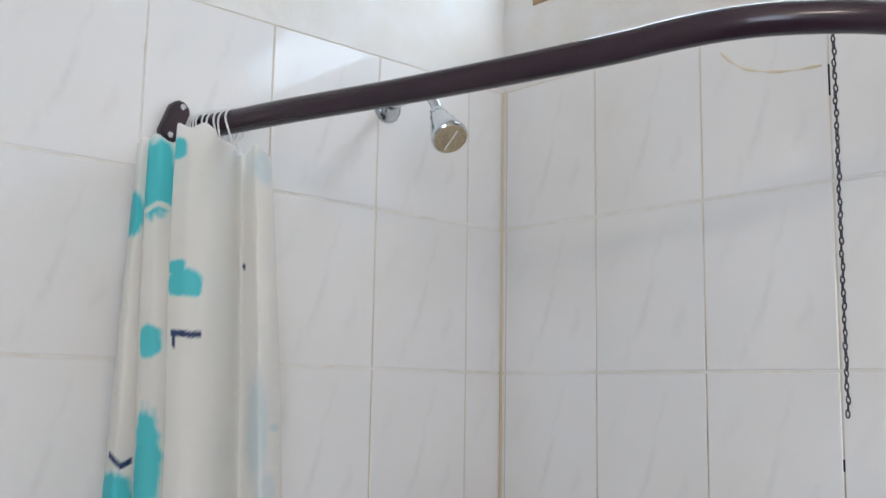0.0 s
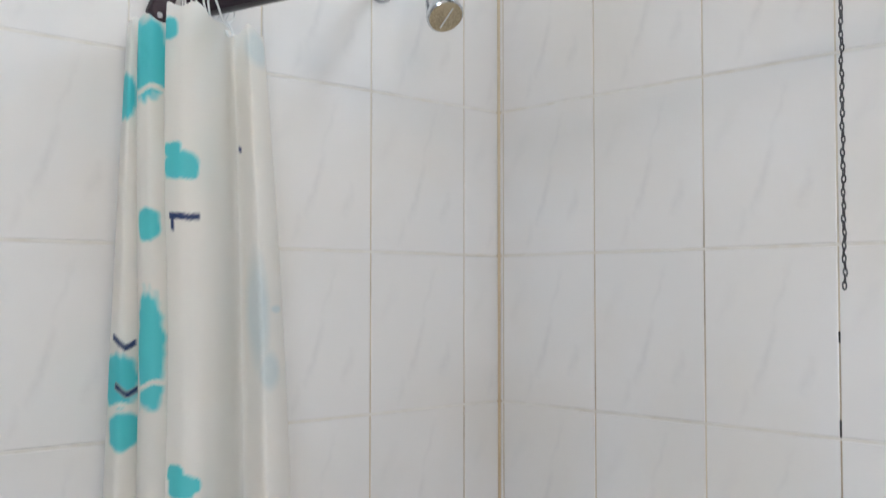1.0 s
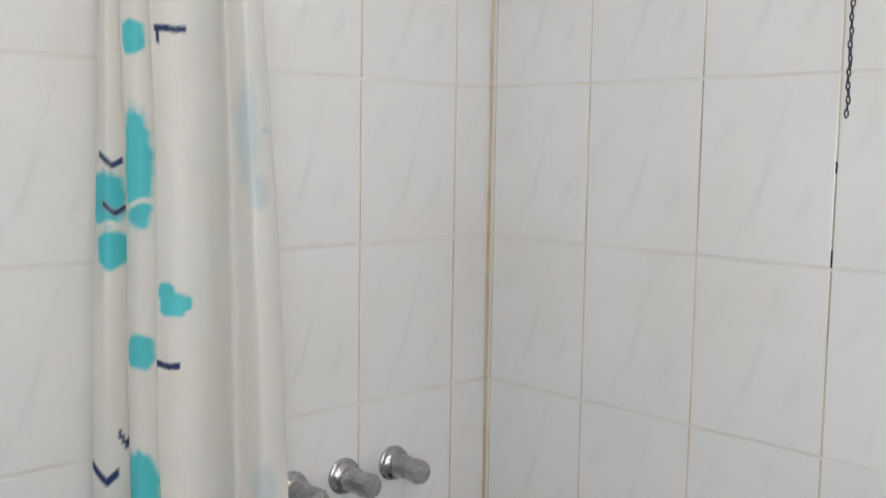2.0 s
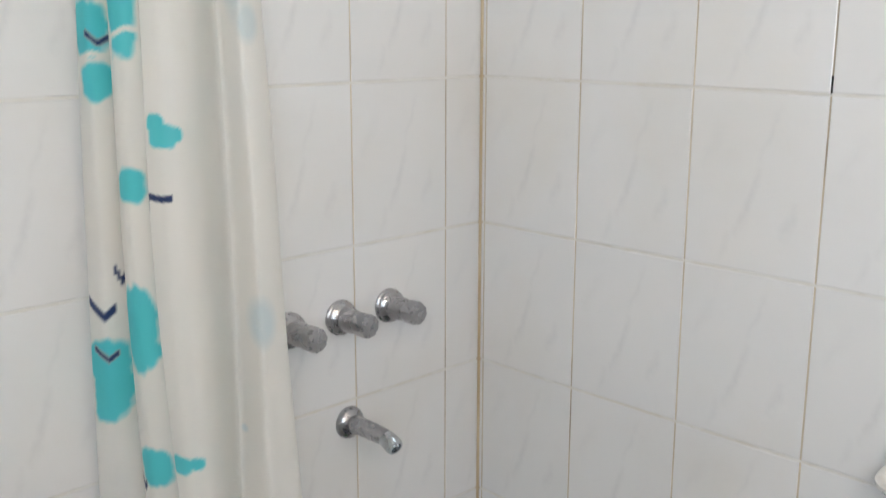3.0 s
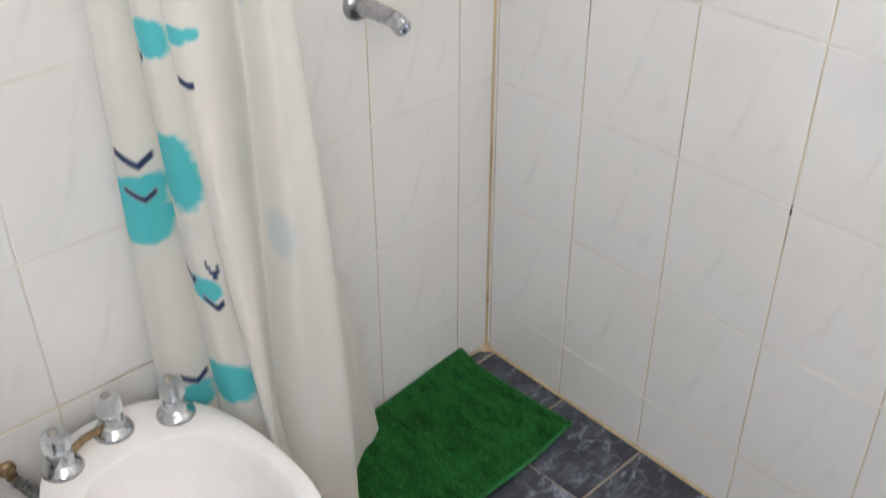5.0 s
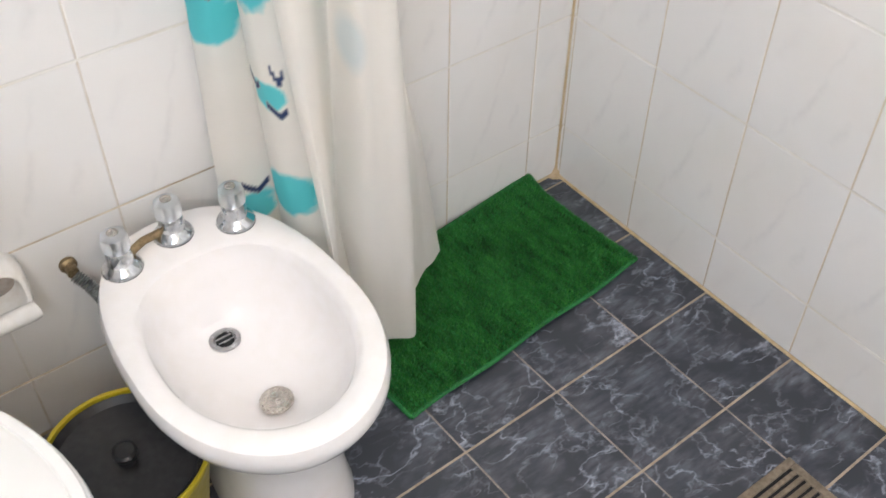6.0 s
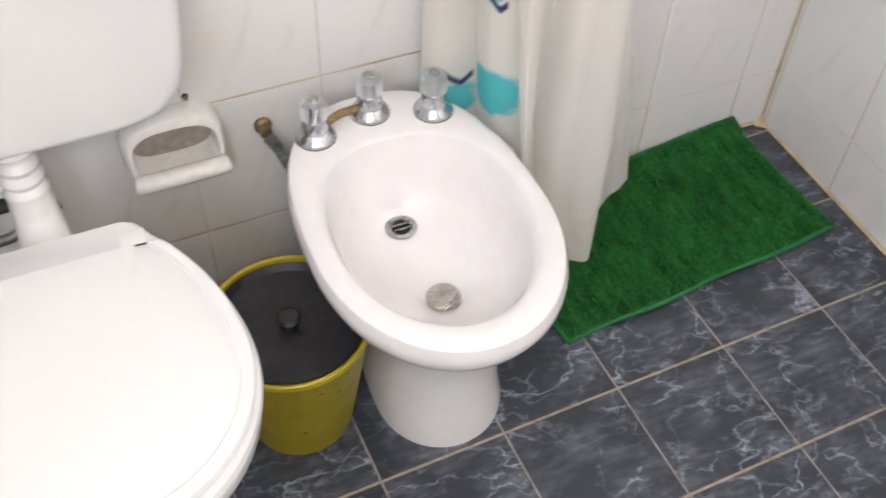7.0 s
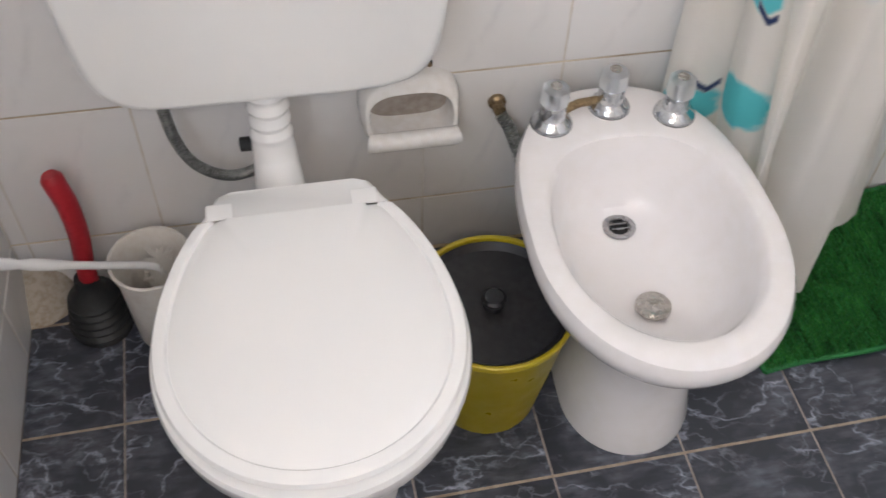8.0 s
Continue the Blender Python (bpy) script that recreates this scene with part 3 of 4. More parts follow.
NAVY = [
    (7.95, 0.60, 1.652, 0.004), (1.95, 0.45, 1.500, 0.004), (2.05, 0.4, 1.444, 0.004), (1.70, 0.55, 1.125, 0.006), (1.80, 0.42, 1.069, 0.004),
    (7.45, 0.62, 1.266, 0.004), (1.80, 0.58, 0.757, 0.006), (1.85, 0.48, 0.704, 0.005), (7.5, 0.4, 0.882, 0.005), (5.0, 0.35, 0.536, 0.006),
    (5.2, 0.16, 0.591, 0.008), (2.2, 0.3, 0.379, 0.006), (4.3, 0.25, 0.575, 0.006), (2.4, 0.15, 1.164, 0.006), (4.2, 0.2, 0.905, 0.006), (10.25, 0.08, 1.75, 0.004),
    (7.46, 0.09, 1.644, 0.008), (6.94, 0.09, 1.258, 0.008),
]
WHITE = [(4.75, 0.9, 1.806, 0.0032), (1.9, 0.8, 1.424, 0.003), (4.8, 0.6, 1.452, 0.003)]
PALE = [(11.4, 0.8, 1.882, 0.03), (10.8, 0.6, 1.539, 0.09), (11.6, 0.3, 1.54, 0.006), (11.2, 0.5, 1.462, 0.03), (11.0, 0.6, 1.091, 0.04), (10.2, 0.15, 0.938, 0.007), (10.6, 0.5, 0.62, 0.05)]


def print_on(k, z):
    """How strongly each of the three inks covers the cloth at a place."""
    def soft(v, edge):
        return max(0.0, min(1.0, v / edge))
    wob = 0.24 * noise.noise((k * 1.5, z * 34, 0.4)) + 0.14 * noise.noise((k * 4.5, z * 95, 3.1))
    blue = 0.0
    for a, w, h, t in TURQUOISE + TURQUOISE_LOW:
        if abs(k - a) < 1.5 * w and abs(z - h) < 1.5 * t:
            blue = max(blue, soft(1.06 + wob - ((abs(k - a) / w) ** 3 + (abs(z - h) / t) ** 3) ** 0.4, 0.22))
    for a, w, h, t in WHITE:
        if abs(k - a) < w:
            blue *= 1 - soft(1.4 - abs(z - h - 0.004 * math.sin(k * 4)) / t, 0.6)
    navy = 0.0
    for a, w, h, t in NAVY:
        if abs(k - a) < w:
            bend = t * (0.25 if a > 7 else 1.3) * (2 * (1 - abs(k - a - 0.32 * w) / w) - 1) * -1
            navy = max(navy, soft(1.3 - abs(z - h - bend) / t * 1.1, 0.5))
    pale = max(0.55 * soft(1.0 - math.hypot((k - a) / w, (z - h) / t), 0.5) for a, w, h, t in PALE)
    return (blue * (1 - navy), navy, pale, 1.0)


CURTAIN_BASE = Vector((-0.62, -0.12, HEM))
STEPS = 14
rows = curtain_rows(680, STEPS)
cloth_bm = bmesh.new()
grid = []
for i, row in enumerate(rows):
    z = row[0].z
    line = []
    for c, p in enumerate(row):
        k = c / STEPS
        fall = 0.0045 * noise.noise((k * 0.9, z * 0.9, 2.0)) + 0.0020 * noise.noise((k * 1.9, z * 1.4, 7.0)) + 0.0010 * noise.noise(p * 14)
        line.append(cloth_bm.verts.new(p - CURTAIN_BASE + Vector((0.5, 0.86, 0)) * fall * 1.6))
    grid.append(line)
for a, b in zip(grid, grid[1:]):
    for i in range(len(a) - 1):
        cloth_bm.faces.new((a[i], a[i + 1], b[i + 1], b[i]))
curtain = thing("shower_curtain", CURTAIN_BASE, "gathered white plastic curtain with turquoise blots and navy birds", "shower curtain")
cloth = part("cloth", cloth_bm, CURTAIN, curtain, smooth=True)
ink = cloth.data.color_attributes.new("print", "FLOAT_COLOR", "POINT")
values = [print_on(c / STEPS, row[c].z) for row in rows for c in range(len(row))]
ink.data.foreach_set("color", np.array(values, dtype=np.float32).ravel())
for i in range(7):
    p = Vector((-0.600, -0.012, ROD_Z)).lerp(Vector((-0.580, -0.062, ROD_Z)), i / 6)
    bm = bmesh.new()
    loop = [Vector((0.021 * math.cos(a), 0.002 * math.sin(3 * a), 0.024 * math.sin(a) - 0.006)) for a in [2 * math.pi * k / 20 for k in range(21)]]
    tube(bm, loop, 0.0014, 6)
    hook = [Vector((0.003, 0, -0.029)), Vector((0.007, -0.002, -0.036)), Vector((0.006, -0.004, -0.046)), Vector((-0.003, -0.004, -0.049)), Vector((-0.006, -0.002, -0.042))]
    tube(bm, spline(hook, 3), 0.0016, 6)
    ob = part("curtain_ring", bm, RING, smooth=True)
    ob.matrix_world = Matrix.Translation(p) @ pose(0, 0, 0, random.uniform(-12, 12), 0, 20 + random.uniform(-14, 14))
    tagged(ob, "white wire curtain ring with hook on the rod", "curtain ring", "rings on the shower rod")


# ---- shower head, taps and spout on the north wall ----
shower = thing("wall_shower", (-0.268, 0.0, 2.042), "small chrome shower on a bent wall arm", "shower")
bm = bmesh.new()
turned(bm, ((0.027, 0.0), (0.027, 0.003), (0.022, 0.010), (0.012, 0.014)), 28, aim((0, 0, 0), (0, -1, 0)))
part("wall_flange", bm, CHROME, shower, smooth=True)
bm = bmesh.new()
tube(bm, spline([(0, -0.005, 0), (0, -0.055, 0.004), (0.0, -0.098, 0.0), (-0.002, -0.120, -0.020), (-0.003, -0.126, -0.034)], 6), 0.0085, 14)
part("arm", bm, CHROME, shower, smooth=True)
bm = bmesh.new()
HEAD_WAY = Vector((-0.18, -0.64, -0.75)).normalized()
turned(bm, ((0.011, -0.002), (0.012, 0.010), (0.015, 0.014), (0.015, 0.020), (0.019, 0.030), (0.026, 0.058), (0.0275, 0.062), (0.0275, 0.068), (0.025, 0.070)), 28, aim((-0.003, -0.125, -0.033), HEAD_WAY))
head = part("head", bm, CHROME, shower, smooth=True)
bm = bmesh.new()
turned(bm, ((0.0245, 0.066), (0.0245, 0.0715), (0.008, 0.0725), (0.0, 0.0725)), 28, aim((-0.003, -0.125, -0.033), HEAD_WAY))
part("rose", bm, ROSE, head, "limescaled spray plate", smooth=True)
bm = bmesh.new()
tube(bm, [Vector((-0.003, -0.125, -0.033)) + HEAD_WAY * 0.0735 + Vector((0.0, s * 0.75, s * -0.64)) for s in (-0.018, 0.018)], 0.0012, 6)
part("rose_bar", bm, RING, head)


def shower_tap():
    tap = thing("shower_tap", (0, 0, 0), "worn chrome wall tap with a round knob", "tap", "taps in the shower")
    bm = bmesh.new()
    turned(bm, ((0.0, 0.0), (0.0275, 0.0), (0.0275, 0.004), (0.0255, 0.006), (0.0255, 0.011), (0.022, 0.015), (0.017, 0.018)), 28, aim((0, 0, 0), (0, -1, 0)))
    part("rosette", bm, DULL_CHROME, tap, smooth=True)
    bm = bmesh.new()
    turned(bm, ((0.0185, 0.014), (0.0185, 0.034), (0.0165, 0.042), (0.0135, 0.047)), 24, aim((0, 0, 0), (0, -1, 0)))
    part("body", bm, DULL_CHROME, tap, smooth=True)
    bm = bmesh.new()
    mill = aim((0, 0, 0), (0, -1, 0))
    rings = []
    for r, h in ((0.0145, 0.045), (0.0175, 0.048), (0.0180, 0.066), (0.0165, 0.071), (0.009, 0.073)):
        rings.append([mill @ Vector((r * (1 + (0.045 if k % 4 < 2 else 0) * (r > 0.016)) * math.cos(2 * math.pi * k / 40), r * (1 + (0.045 if k % 4 < 2 else 0) * (r > 0.016)) * math.sin(2 * math.pi * k / 40), h)) for k in range(40)])
    loft(bm, rings)
    part("knob", bm, DULL_CHROME, tap, "grooved round knob", smooth=True)
    return tap


first_tap = shower_tap()
first_tap.scale = (1.02, 1.02, 1.02)
first_tap.location = (-0.413, 0, 1.016)
copy_thing(first_tap, pose(-0.315, 0, 1.016, 0, 25, 0))
copy_thing(first_tap, pose(-0.215, 0, 1.016, 0, 50, 0))

spout = thing("shower_spout", (-0.301, 0.0, 0.839), "worn chrome bath spout below the taps", "spout")
bm = bmesh.new()
turned(bm, ((0.0, 0.0), (0.0265, 0.0), (0.0265, 0.004), (0.024, 0.009), (0.014, 0.016)), 28, aim((0, 0, 0), (0, -1, 0)))
part("flange", bm, DULL_CHROME, spout, smooth=True)
bm = bmesh.new()
tube(bm, spline([(0, -0.008, 0), (-0.003, -0.05, 0.003), (-0.006, -0.095, 0.004), (-0.008, -0.112, 0.001)], 5), lambda s: 0.0150 - 0.0025 * s, 20)
part("pipe", bm, DULL_CHROME, spout, smooth=True)
bm = bmesh.new()
turned(bm, ((0.0, -0.016), (0.0135, -0.014), (0.0142, 0.006), (0.0125, 0.011), (0.0085, 0.0115), (0.0078, 0.004), (0.0, 0.004)), 22, aim((-0.008, -0.112, 0.000), (-0.05, -0.93, -0.35)))
part("nozzle", bm, CHROME, spout, "bright chrome nozzle", smooth=True)

# ---- pull chain of the window ----
chain = thing("pull_chain", (-0.055, -0.6445, 2.29), "thin dark metal pull chain hanging from the window", "chain")
bm = bmesh.new()
loop = [Vector((0.0022 * math.cos(a), 0, 0.0053 * math.sin(a))) for a in [2 * math.pi * k / 12 for k in range(13)]]
tube(bm, loop, 0.0011, 5, False)
link = part("link", bm, DARK_METAL, chain, smooth=True)
count = 88
for i in range(count):
    ob = link if i == 0 else new("link", link.data)
    ob.parent = chain
    ob.matrix_local = pose(0.0006 * math.sin(i * 0.9), 0.0006 * math.cos(i * 1.3), -0.006 - i * 0.0082, random.uniform(-6, 6), random.uniform(-6, 6), 45 + 90 * (i % 2) + random.uniform(-15, 15))
bm = bmesh.new()
tube(bm, [(0.055, 0.03, 0.02), (0.02, 0.01, 0.012), (0, 0, 0)], 0.003, 8)
part("hook", bm, DARK_METAL, chain)

# ---- soap dish on the east wall ----
dish = thing("soap_dish", (0.0, -0.802, 0.918), "white ceramic soap dish fixed to the wall", "soap dish")
bm = bmesh.new()
rings = []
for x, k in ((0.0, 1.0), (-0.012, 1.0), (-0.016, 0.94)):
    rings.append([Vector((x, 0.075 * k * math.copysign(abs(math.cos(a)) ** 0.5, math.cos(a)), 0.031 * k * math.copysign(abs(math.sin(a)) ** 0.5, math.sin(a)))) for a in [2 * math.pi * i / 40 for i in range(40)]])
loft(bm, rings)
part("back_plate", bm, PAPER_BAR, dish, smooth=True)
bm = bmesh.new()
rings = []
for z, k in ((-0.028, 0.55), (-0.021, 0.85), (-0.009, 1.0), (-0.004, 1.0), (-0.004, 0.90), (-0.015, 0.72), (-0.017, 0.4)):
    rings.append([Vector((-0.008 - 0.085 * k * max(0.0, math.sin(a)) ** 0.6, 0.072 * k * math.copysign(abs(math.cos(a)) ** 0.6, math.cos(a)), z)) for a in [math.pi * i / 24 for i in range(25)]])
loft(bm, rings)
part("tray", bm, PAPER_BAR, dish, smooth=True)

# ---- green mat ----
MAT_LONG, MAT_WIDE = 0.556, 0.292
turf_mat = thing("turf_mat", (-0.342, -0.166, 0.0), "green artificial turf mat lying on the floor", "mat")
turf_mat.matrix_world = Matrix.Translation((-0.342, -0.166, 0.0)) @ pose(0, 0, 0, 0, 0, 4.3)


def mat_lift(x, y):
    """The mat's height: its far corner rides up, and it waves a little."""
    return 0.003 + 0.014 * max(0.0, (y - 0.10) / 0.046) + 0.008 * max(0.0, (x + y * 2 - 0.34) / 0.2) + 0.0018 * math.sin(x * 19) * math.cos(y * 13)


bm = bmesh.new()
nx, ny = 40, 22
lower, upper = [], []
for j in range(ny + 1):
    for store, dz in ((lower, 0.0), (upper, 0.005)):
        store.append([bm.verts.new((MAT_LONG * (i / nx - 0.5), MAT_WIDE * (j / ny - 0.5) + 0.003 * math.sin(i * 0.35) * (j == 0), mat_lift(MAT_LONG * (i / nx - 0.5), MAT_WIDE * (j / ny - 0.5)) + dz)) for i in range(nx + 1)])
for g in (lower, upper):
    for j in range(ny):
        for i in range(nx):
            bm.faces.new((g[j][i], g[j][i + 1], g[j + 1][i + 1], g[j + 1][i]))
for j, i0, i1 in [(j, i, i + 1) for j in (0, ny) for i in range(nx)]:
    bm.faces.new((lower[j][i0], lower[j][i1], upper[j][i1], upper[j][i0]))
for i, j0, j1 in [(i, j, j + 1) for i in (0, nx) for j in range(ny)]:
    bm.faces.new((lower[j0][i], lower[j1][i], upper[j1][i], upper[j0][i]))
part("backing", bm, TURF_BASE, turf_mat)
half_x, half_y = MAT_LONG / 2, MAT_WIDE / 2
edge = [(-half_x, -half_y), (half_x, -half_y), (half_x, half_y), (-half_x, half_y)]
for (ax, ay), (bx, by) in zip(edge, edge[1:] + edge[:1]):
    bm = bmesh.new()
    line = [(ax + (bx - ax) * i / 24, ay + (by - ay) * i / 24) for i in range(25)]
    tube(bm, [(x, y + 0.003 * math.sin((x / MAT_LONG + 0.5) * 14) * (ay < 0 and by < 0), mat_lift(x, y) + 0.004) for x, y in line], 0.0042, 8)
    part("edging", bm, TURF_EDGE, turf_mat, "bright green bound edge", smooth=True)
verts, faces = [], []
rng = random.Random(5)
for row in range(74):
    x = MAT_LONG * ((row + 0.5) / 74 - 0.5)
    for k in range(330):
        y = MAT_WIDE * ((k + rng.random()) / 330 - 0.5)
        xx = x + rng.uniform(-0.0022, 0.0022)
        z = mat_lift(xx, y) + 0.004
        h, w, a = rng.uniform(0.005, 0.009) + 0.004 * (row % 2), rng.uniform(0.0011, 0.0021), rng.uniform(0, math.pi)
        lx, ly = rng.uniform(-0.005, 0.005), rng.uniform(-0.004, 0.003)
        s = len(verts)
        verts += [(xx - w * math.cos(a), y - w * math.sin(a), z), (xx + w * math.cos(a), y + w * math.sin(a), z), (xx + lx, y + ly, z + h)]
        faces.append((s, s + 1, s + 2))
mesh = bpy.data.meshes.new("turf")
mesh.from_pydata(verts, [], faces)
mesh.materials.append(TURF)
turf = new("turf", mesh)
turf.parent = turf_mat
tagged(turf, "short green plastic grass blades", kind="stuff")

# ---- bidet ----
BX = -0.850
bidet = thing("bidet", (BX + 0.005, -0.276, 0.0), "white ceramic pedestal bidet with three chrome taps", "bidet")
shift = Matrix.Diagonal((1.0, 0.996, 0.949, 1.0)) @ Matrix.Translation((-BX, 0.28, 0.0))


def egg_loft(bm, rows):
    return loft(bm, [[shift @ p for p in egg(BX + dx, half, back, front, wide, z)] for half, back, front, wide, z, dx in rows])


bm = bmesh.new()
egg_loft(bm, (
    (0.096, -0.150, -0.436, -0.33, 0.0, 0.010), (0.096, -0.150, -0.436, -0.33, 0.012, 0.010), (0.089, -0.150, -0.428, -0.32, 0.06, 0.011), (0.085, -0.145, -0.420, -0.32, 0.13, 0.012),
    (0.087, -0.13, -0.425, -0.32, 0.20, 0.012), (0.104, -0.10, -0.452, -0.32, 0.26, 0.006), (0.136, -0.07, -0.494, -0.32, 0.305, 0), (0.155, -0.055, -0.520, -0.32, 0.337, 0),
    (0.1615, -0.049, -0.529, -0.32, 0.358, 0), (0.1615, -0.049, -0.529, -0.32, 0.372, 0), (0.157, -0.053, -0.524, -0.32, 0.384, 0), (0.149, -0.060, -0.516, -0.32, 0.3885, 0),
    (0.134, -0.145, -0.492, -0.315, 0.3885, 0), (0.128, -0.152, -0.484, -0.315, 0.384, 0), (0.122, -0.157, -0.476, -0.315, 0.366, 0),
    (0.114, -0.162, -0.462, -0.312, 0.325, 0), (0.099, -0.170, -0.438, -0.31, 0.290, 0), (0.072, -0.18, -0.405, -0.30, 0.268, 0), (0.035, -0.20, -0.36, -0.29, 0.258, 0)))
part("basin", bm, CERAMIC, bidet, smooth=True)
for name, at, rows, mat in (("drain", (0.001, 0.068, 0.2465), ((0.0, 0.0), (0.023, 0.0), (0.023, 0.003), (0.020, 0.0045), (0.016, 0.003), (0.014, -0.001), (0.0, -0.001)), DULL_CHROME),
                            ("plug", (0.004, -0.074, 0.251), ((0.0, 0.0), (0.0235, 0.0), (0.0235, 0.005), (0.021, 0.008), (0.016, 0.0085), (0.014, 0.007), (0.0, 0.007)), PLUG)):
    bm = bmesh.new()
    turned(bm, rows, 26, aim(at, (0, 0.05 if name == "drain" else 0.12, 1)))
    ob = part(name, bm, mat, bidet, "round metal " + name, smooth=True)
    if name == "drain":
        # flat black disc painting the shade inside the drain hole
        bm = bmesh.new()
        turned(bm, ((0.0, 0.0), (0.0135, 0.0), (0.0135, 0.0005), (0.0, 0.0005)), 18, Matrix.Translation((at[0], at[1], at[2] + 0.0008)))
        part("opening", bm, BLACK_HOLE, ob)
        for s in (-0.005, 0.004):
            bm = bmesh.new()
            box(bm, at[0] - 0.012, at[0] + 0.012, at[1] + s, at[1] + s + 0.002, at[2] + 0.001, at[2] + 0.003)
            part("crossbar", bm, DULL_CHROME, ob)
for x, y in ((-0.935, -0.116), (-0.849, -0.096), (-0.765, -0.124)):
    at = shift @ Vector((x, y, 0.3885))
    bm = bmesh.new()
    turned(bm, ((0.0, 0.0), (0.0280, 0.0), (0.0280, 0.003), (0.0265, 0.006), (0.0215, 0.010), (0.0180, 0.014), (0.0172, 0.033), (0.0150, 0.036), (0.0060, 0.0365), (0.0055, 0.052), (0.0, 0.052)), 28, Matrix.Translation(at))
    tap = part("tap", bm, CHROME, bidet, "chrome deck tap", smooth=True)
    bm = bmesh.new()
    rings = []
    for r, h in ((0.0140, 0.0368), (0.0185, 0.0385), (0.0192, 0.044), (0.0186, 0.056), (0.0170, 0.062), (0.0120, 0.065), (0.0086, 0.0655)):
        rings.append([at + Vector((r * (1 + 0.02 * math.cos(8 * v)) * math.cos(v), r * (1 + 0.02 * math.cos(8 * v)) * math.sin(v), h)) for v in [2 * math.pi * k / 48 for k in range(48)]])
    loft(bm, rings)
    knob = part("tap_knob", bm, CLEAR, tap, "clear acrylic fluted knob", smooth=True)
    bm = bmesh.new()
    turned(bm, ((0.0, 0.0), (0.0080, 0.0), (0.0080, 0.0010), (0.0066, 0.0020), (0.0, 0.0022)), 18, Matrix.Translation(at + Vector((0, 0, 0.0657))))
    part("cap", bm, PLUG, knob, "round worn cap", smooth=True)
    bm = bmesh.new()
    turned(bm, ((0.0, 0.0), (0.0285, 0.0), (0.0285, 0.0018), (0.0, 0.0018)), 24, Matrix.Translation(at - Vector((0, 0, 0.0008))))
    part("gasket", bm, RUBBER, tap, "dark rubber gasket")
bm = bmesh.new()
tube(bm, [shift @ Vector(p) for p in ((-0.925, -0.108, 0.398), (-0.893, -0.096, 0.401), (-0.865, -0.093, 0.400))], 0.006, 10)
part("link_pipe", bm, BRASS, bidet, "tarnished brass link", smooth=True)

# ---- water inlet and hose by the bidet ----
inlet = thing("inlet_hose", (-0.977, 0.0, 0.314), "brass wall valve with a braided steel hose", "hose")
bm = bmesh.new()
turned(bm, ((0.0, 0.0), (0.013, 0.0), (0.013, 0.006), (0.009, 0.010), (0.009, 0.024), (0.0, 0.024)), 14, aim((0, 0, 0), (0, -1, 0)))
part("valve", bm, BRASS, inlet, smooth=True)
bm = bmesh.new()
line = spline([(0.0, -0.026, -0.003), (0.012, -0.040, -0.02), (0.026, -0.05, -0.06), (0.045, -0.075, -0.11), (0.075, -0.105, -0.10)], 30)
tube(bm, line, lambda s: 0.0085 + 0.0019 * math.sin(s * 150), 10)
part("braid", bm, STEEL_HOSE, inlet, smooth=True)

# ---- toilet ----
TX = -1.283
toilet = thing("toilet", (TX + 0.002, -0.379, 0.0), "white ceramic toilet with its plastic lid closed", "toilet")
back = Matrix.Diagonal((0.990, 0.985, 0.953, 1.0)) @ Matrix.Translation((-TX, 0.38, 0.0))


def plan_loft(bm, rows, **more):
    return loft(bm, [[back @ p for p in egg(TX, half, b, f, wide, z, **more)] for half, b, f, wide, z in rows])


bm = bmesh.new()
plan_loft(bm, ((0.105, -0.13, -0.50, -0.36, 0.0), (0.105, -0.13, -0.50, -0.36, 0.015), (0.095, -0.135, -0.48, -0.35, 0.08), (0.095, -0.14, -0.47, -0.35, 0.16), (0.115, -0.14, -0.50, -0.37, 0.24),
               (0.150, -0.14, -0.56, -0.41, 0.31), (0.166, -0.19, -0.605, -0.43, 0.355), (0.171, -0.188, -0.616, -0.43, 0.375), (0.171, -0.188, -0.616, -0.43, 0.392), (0.163, -0.192, -0.606, -0.43, 0.398)), back_power=1.75)
part("bowl", bm, CERAMIC, toilet, smooth=True)


def cut_loft(bm, rows, edge):
    """As plan_loft, with the back cut straight at y = edge."""
    rings = []
    for half, b, f, wide, z in rows:
        ring = egg(TX, half, b, f, wide, z, n=96, back_power=1.8)
        rings.append([back @ Vector((p.x, min(p.y, edge), p.z)) for p in ring])
    return loft(bm, rings)


bm = bmesh.new()
cut_loft(bm, ((0.164, -0.165, -0.610, -0.43, 0.399), (0.173, -0.162, -0.620, -0.43, 0.402), (0.175, -0.160, -0.623, -0.43, 0.409), (0.173, -0.162, -0.620, -0.43, 0.416), (0.165, -0.166, -0.61, -0.43, 0.418)), -0.207)
part("seat", bm, SEAT, toilet, smooth=True)
bm = bmesh.new()
cut_loft(bm, ((0.158, -0.176, -0.600, -0.43, 0.4185), (0.168, -0.172, -0.610, -0.43, 0.4205), (0.1705, -0.170, -0.613, -0.43, 0.426), (0.168, -0.172, -0.610, -0.43, 0.4315), (0.162, -0.177, -0.603, -0.43, 0.4338),
              (0.1555, -0.182, -0.596, -0.43, 0.4335), (0.1525, -0.185, -0.593, -0.43, 0.4298), (0.1495, -0.188, -0.590, -0.43, 0.4312), (0.138, -0.201, -0.577, -0.43, 0.4368), (0.09, -0.29, -0.53, -0.43, 0.440), (0.03, -0.38, -0.46, -0.43, 0.441)), -0.256)
part("lid", bm, SEAT, toilet, "closed white plastic lid", smooth=True)
bm = bmesh.new()
rings = []
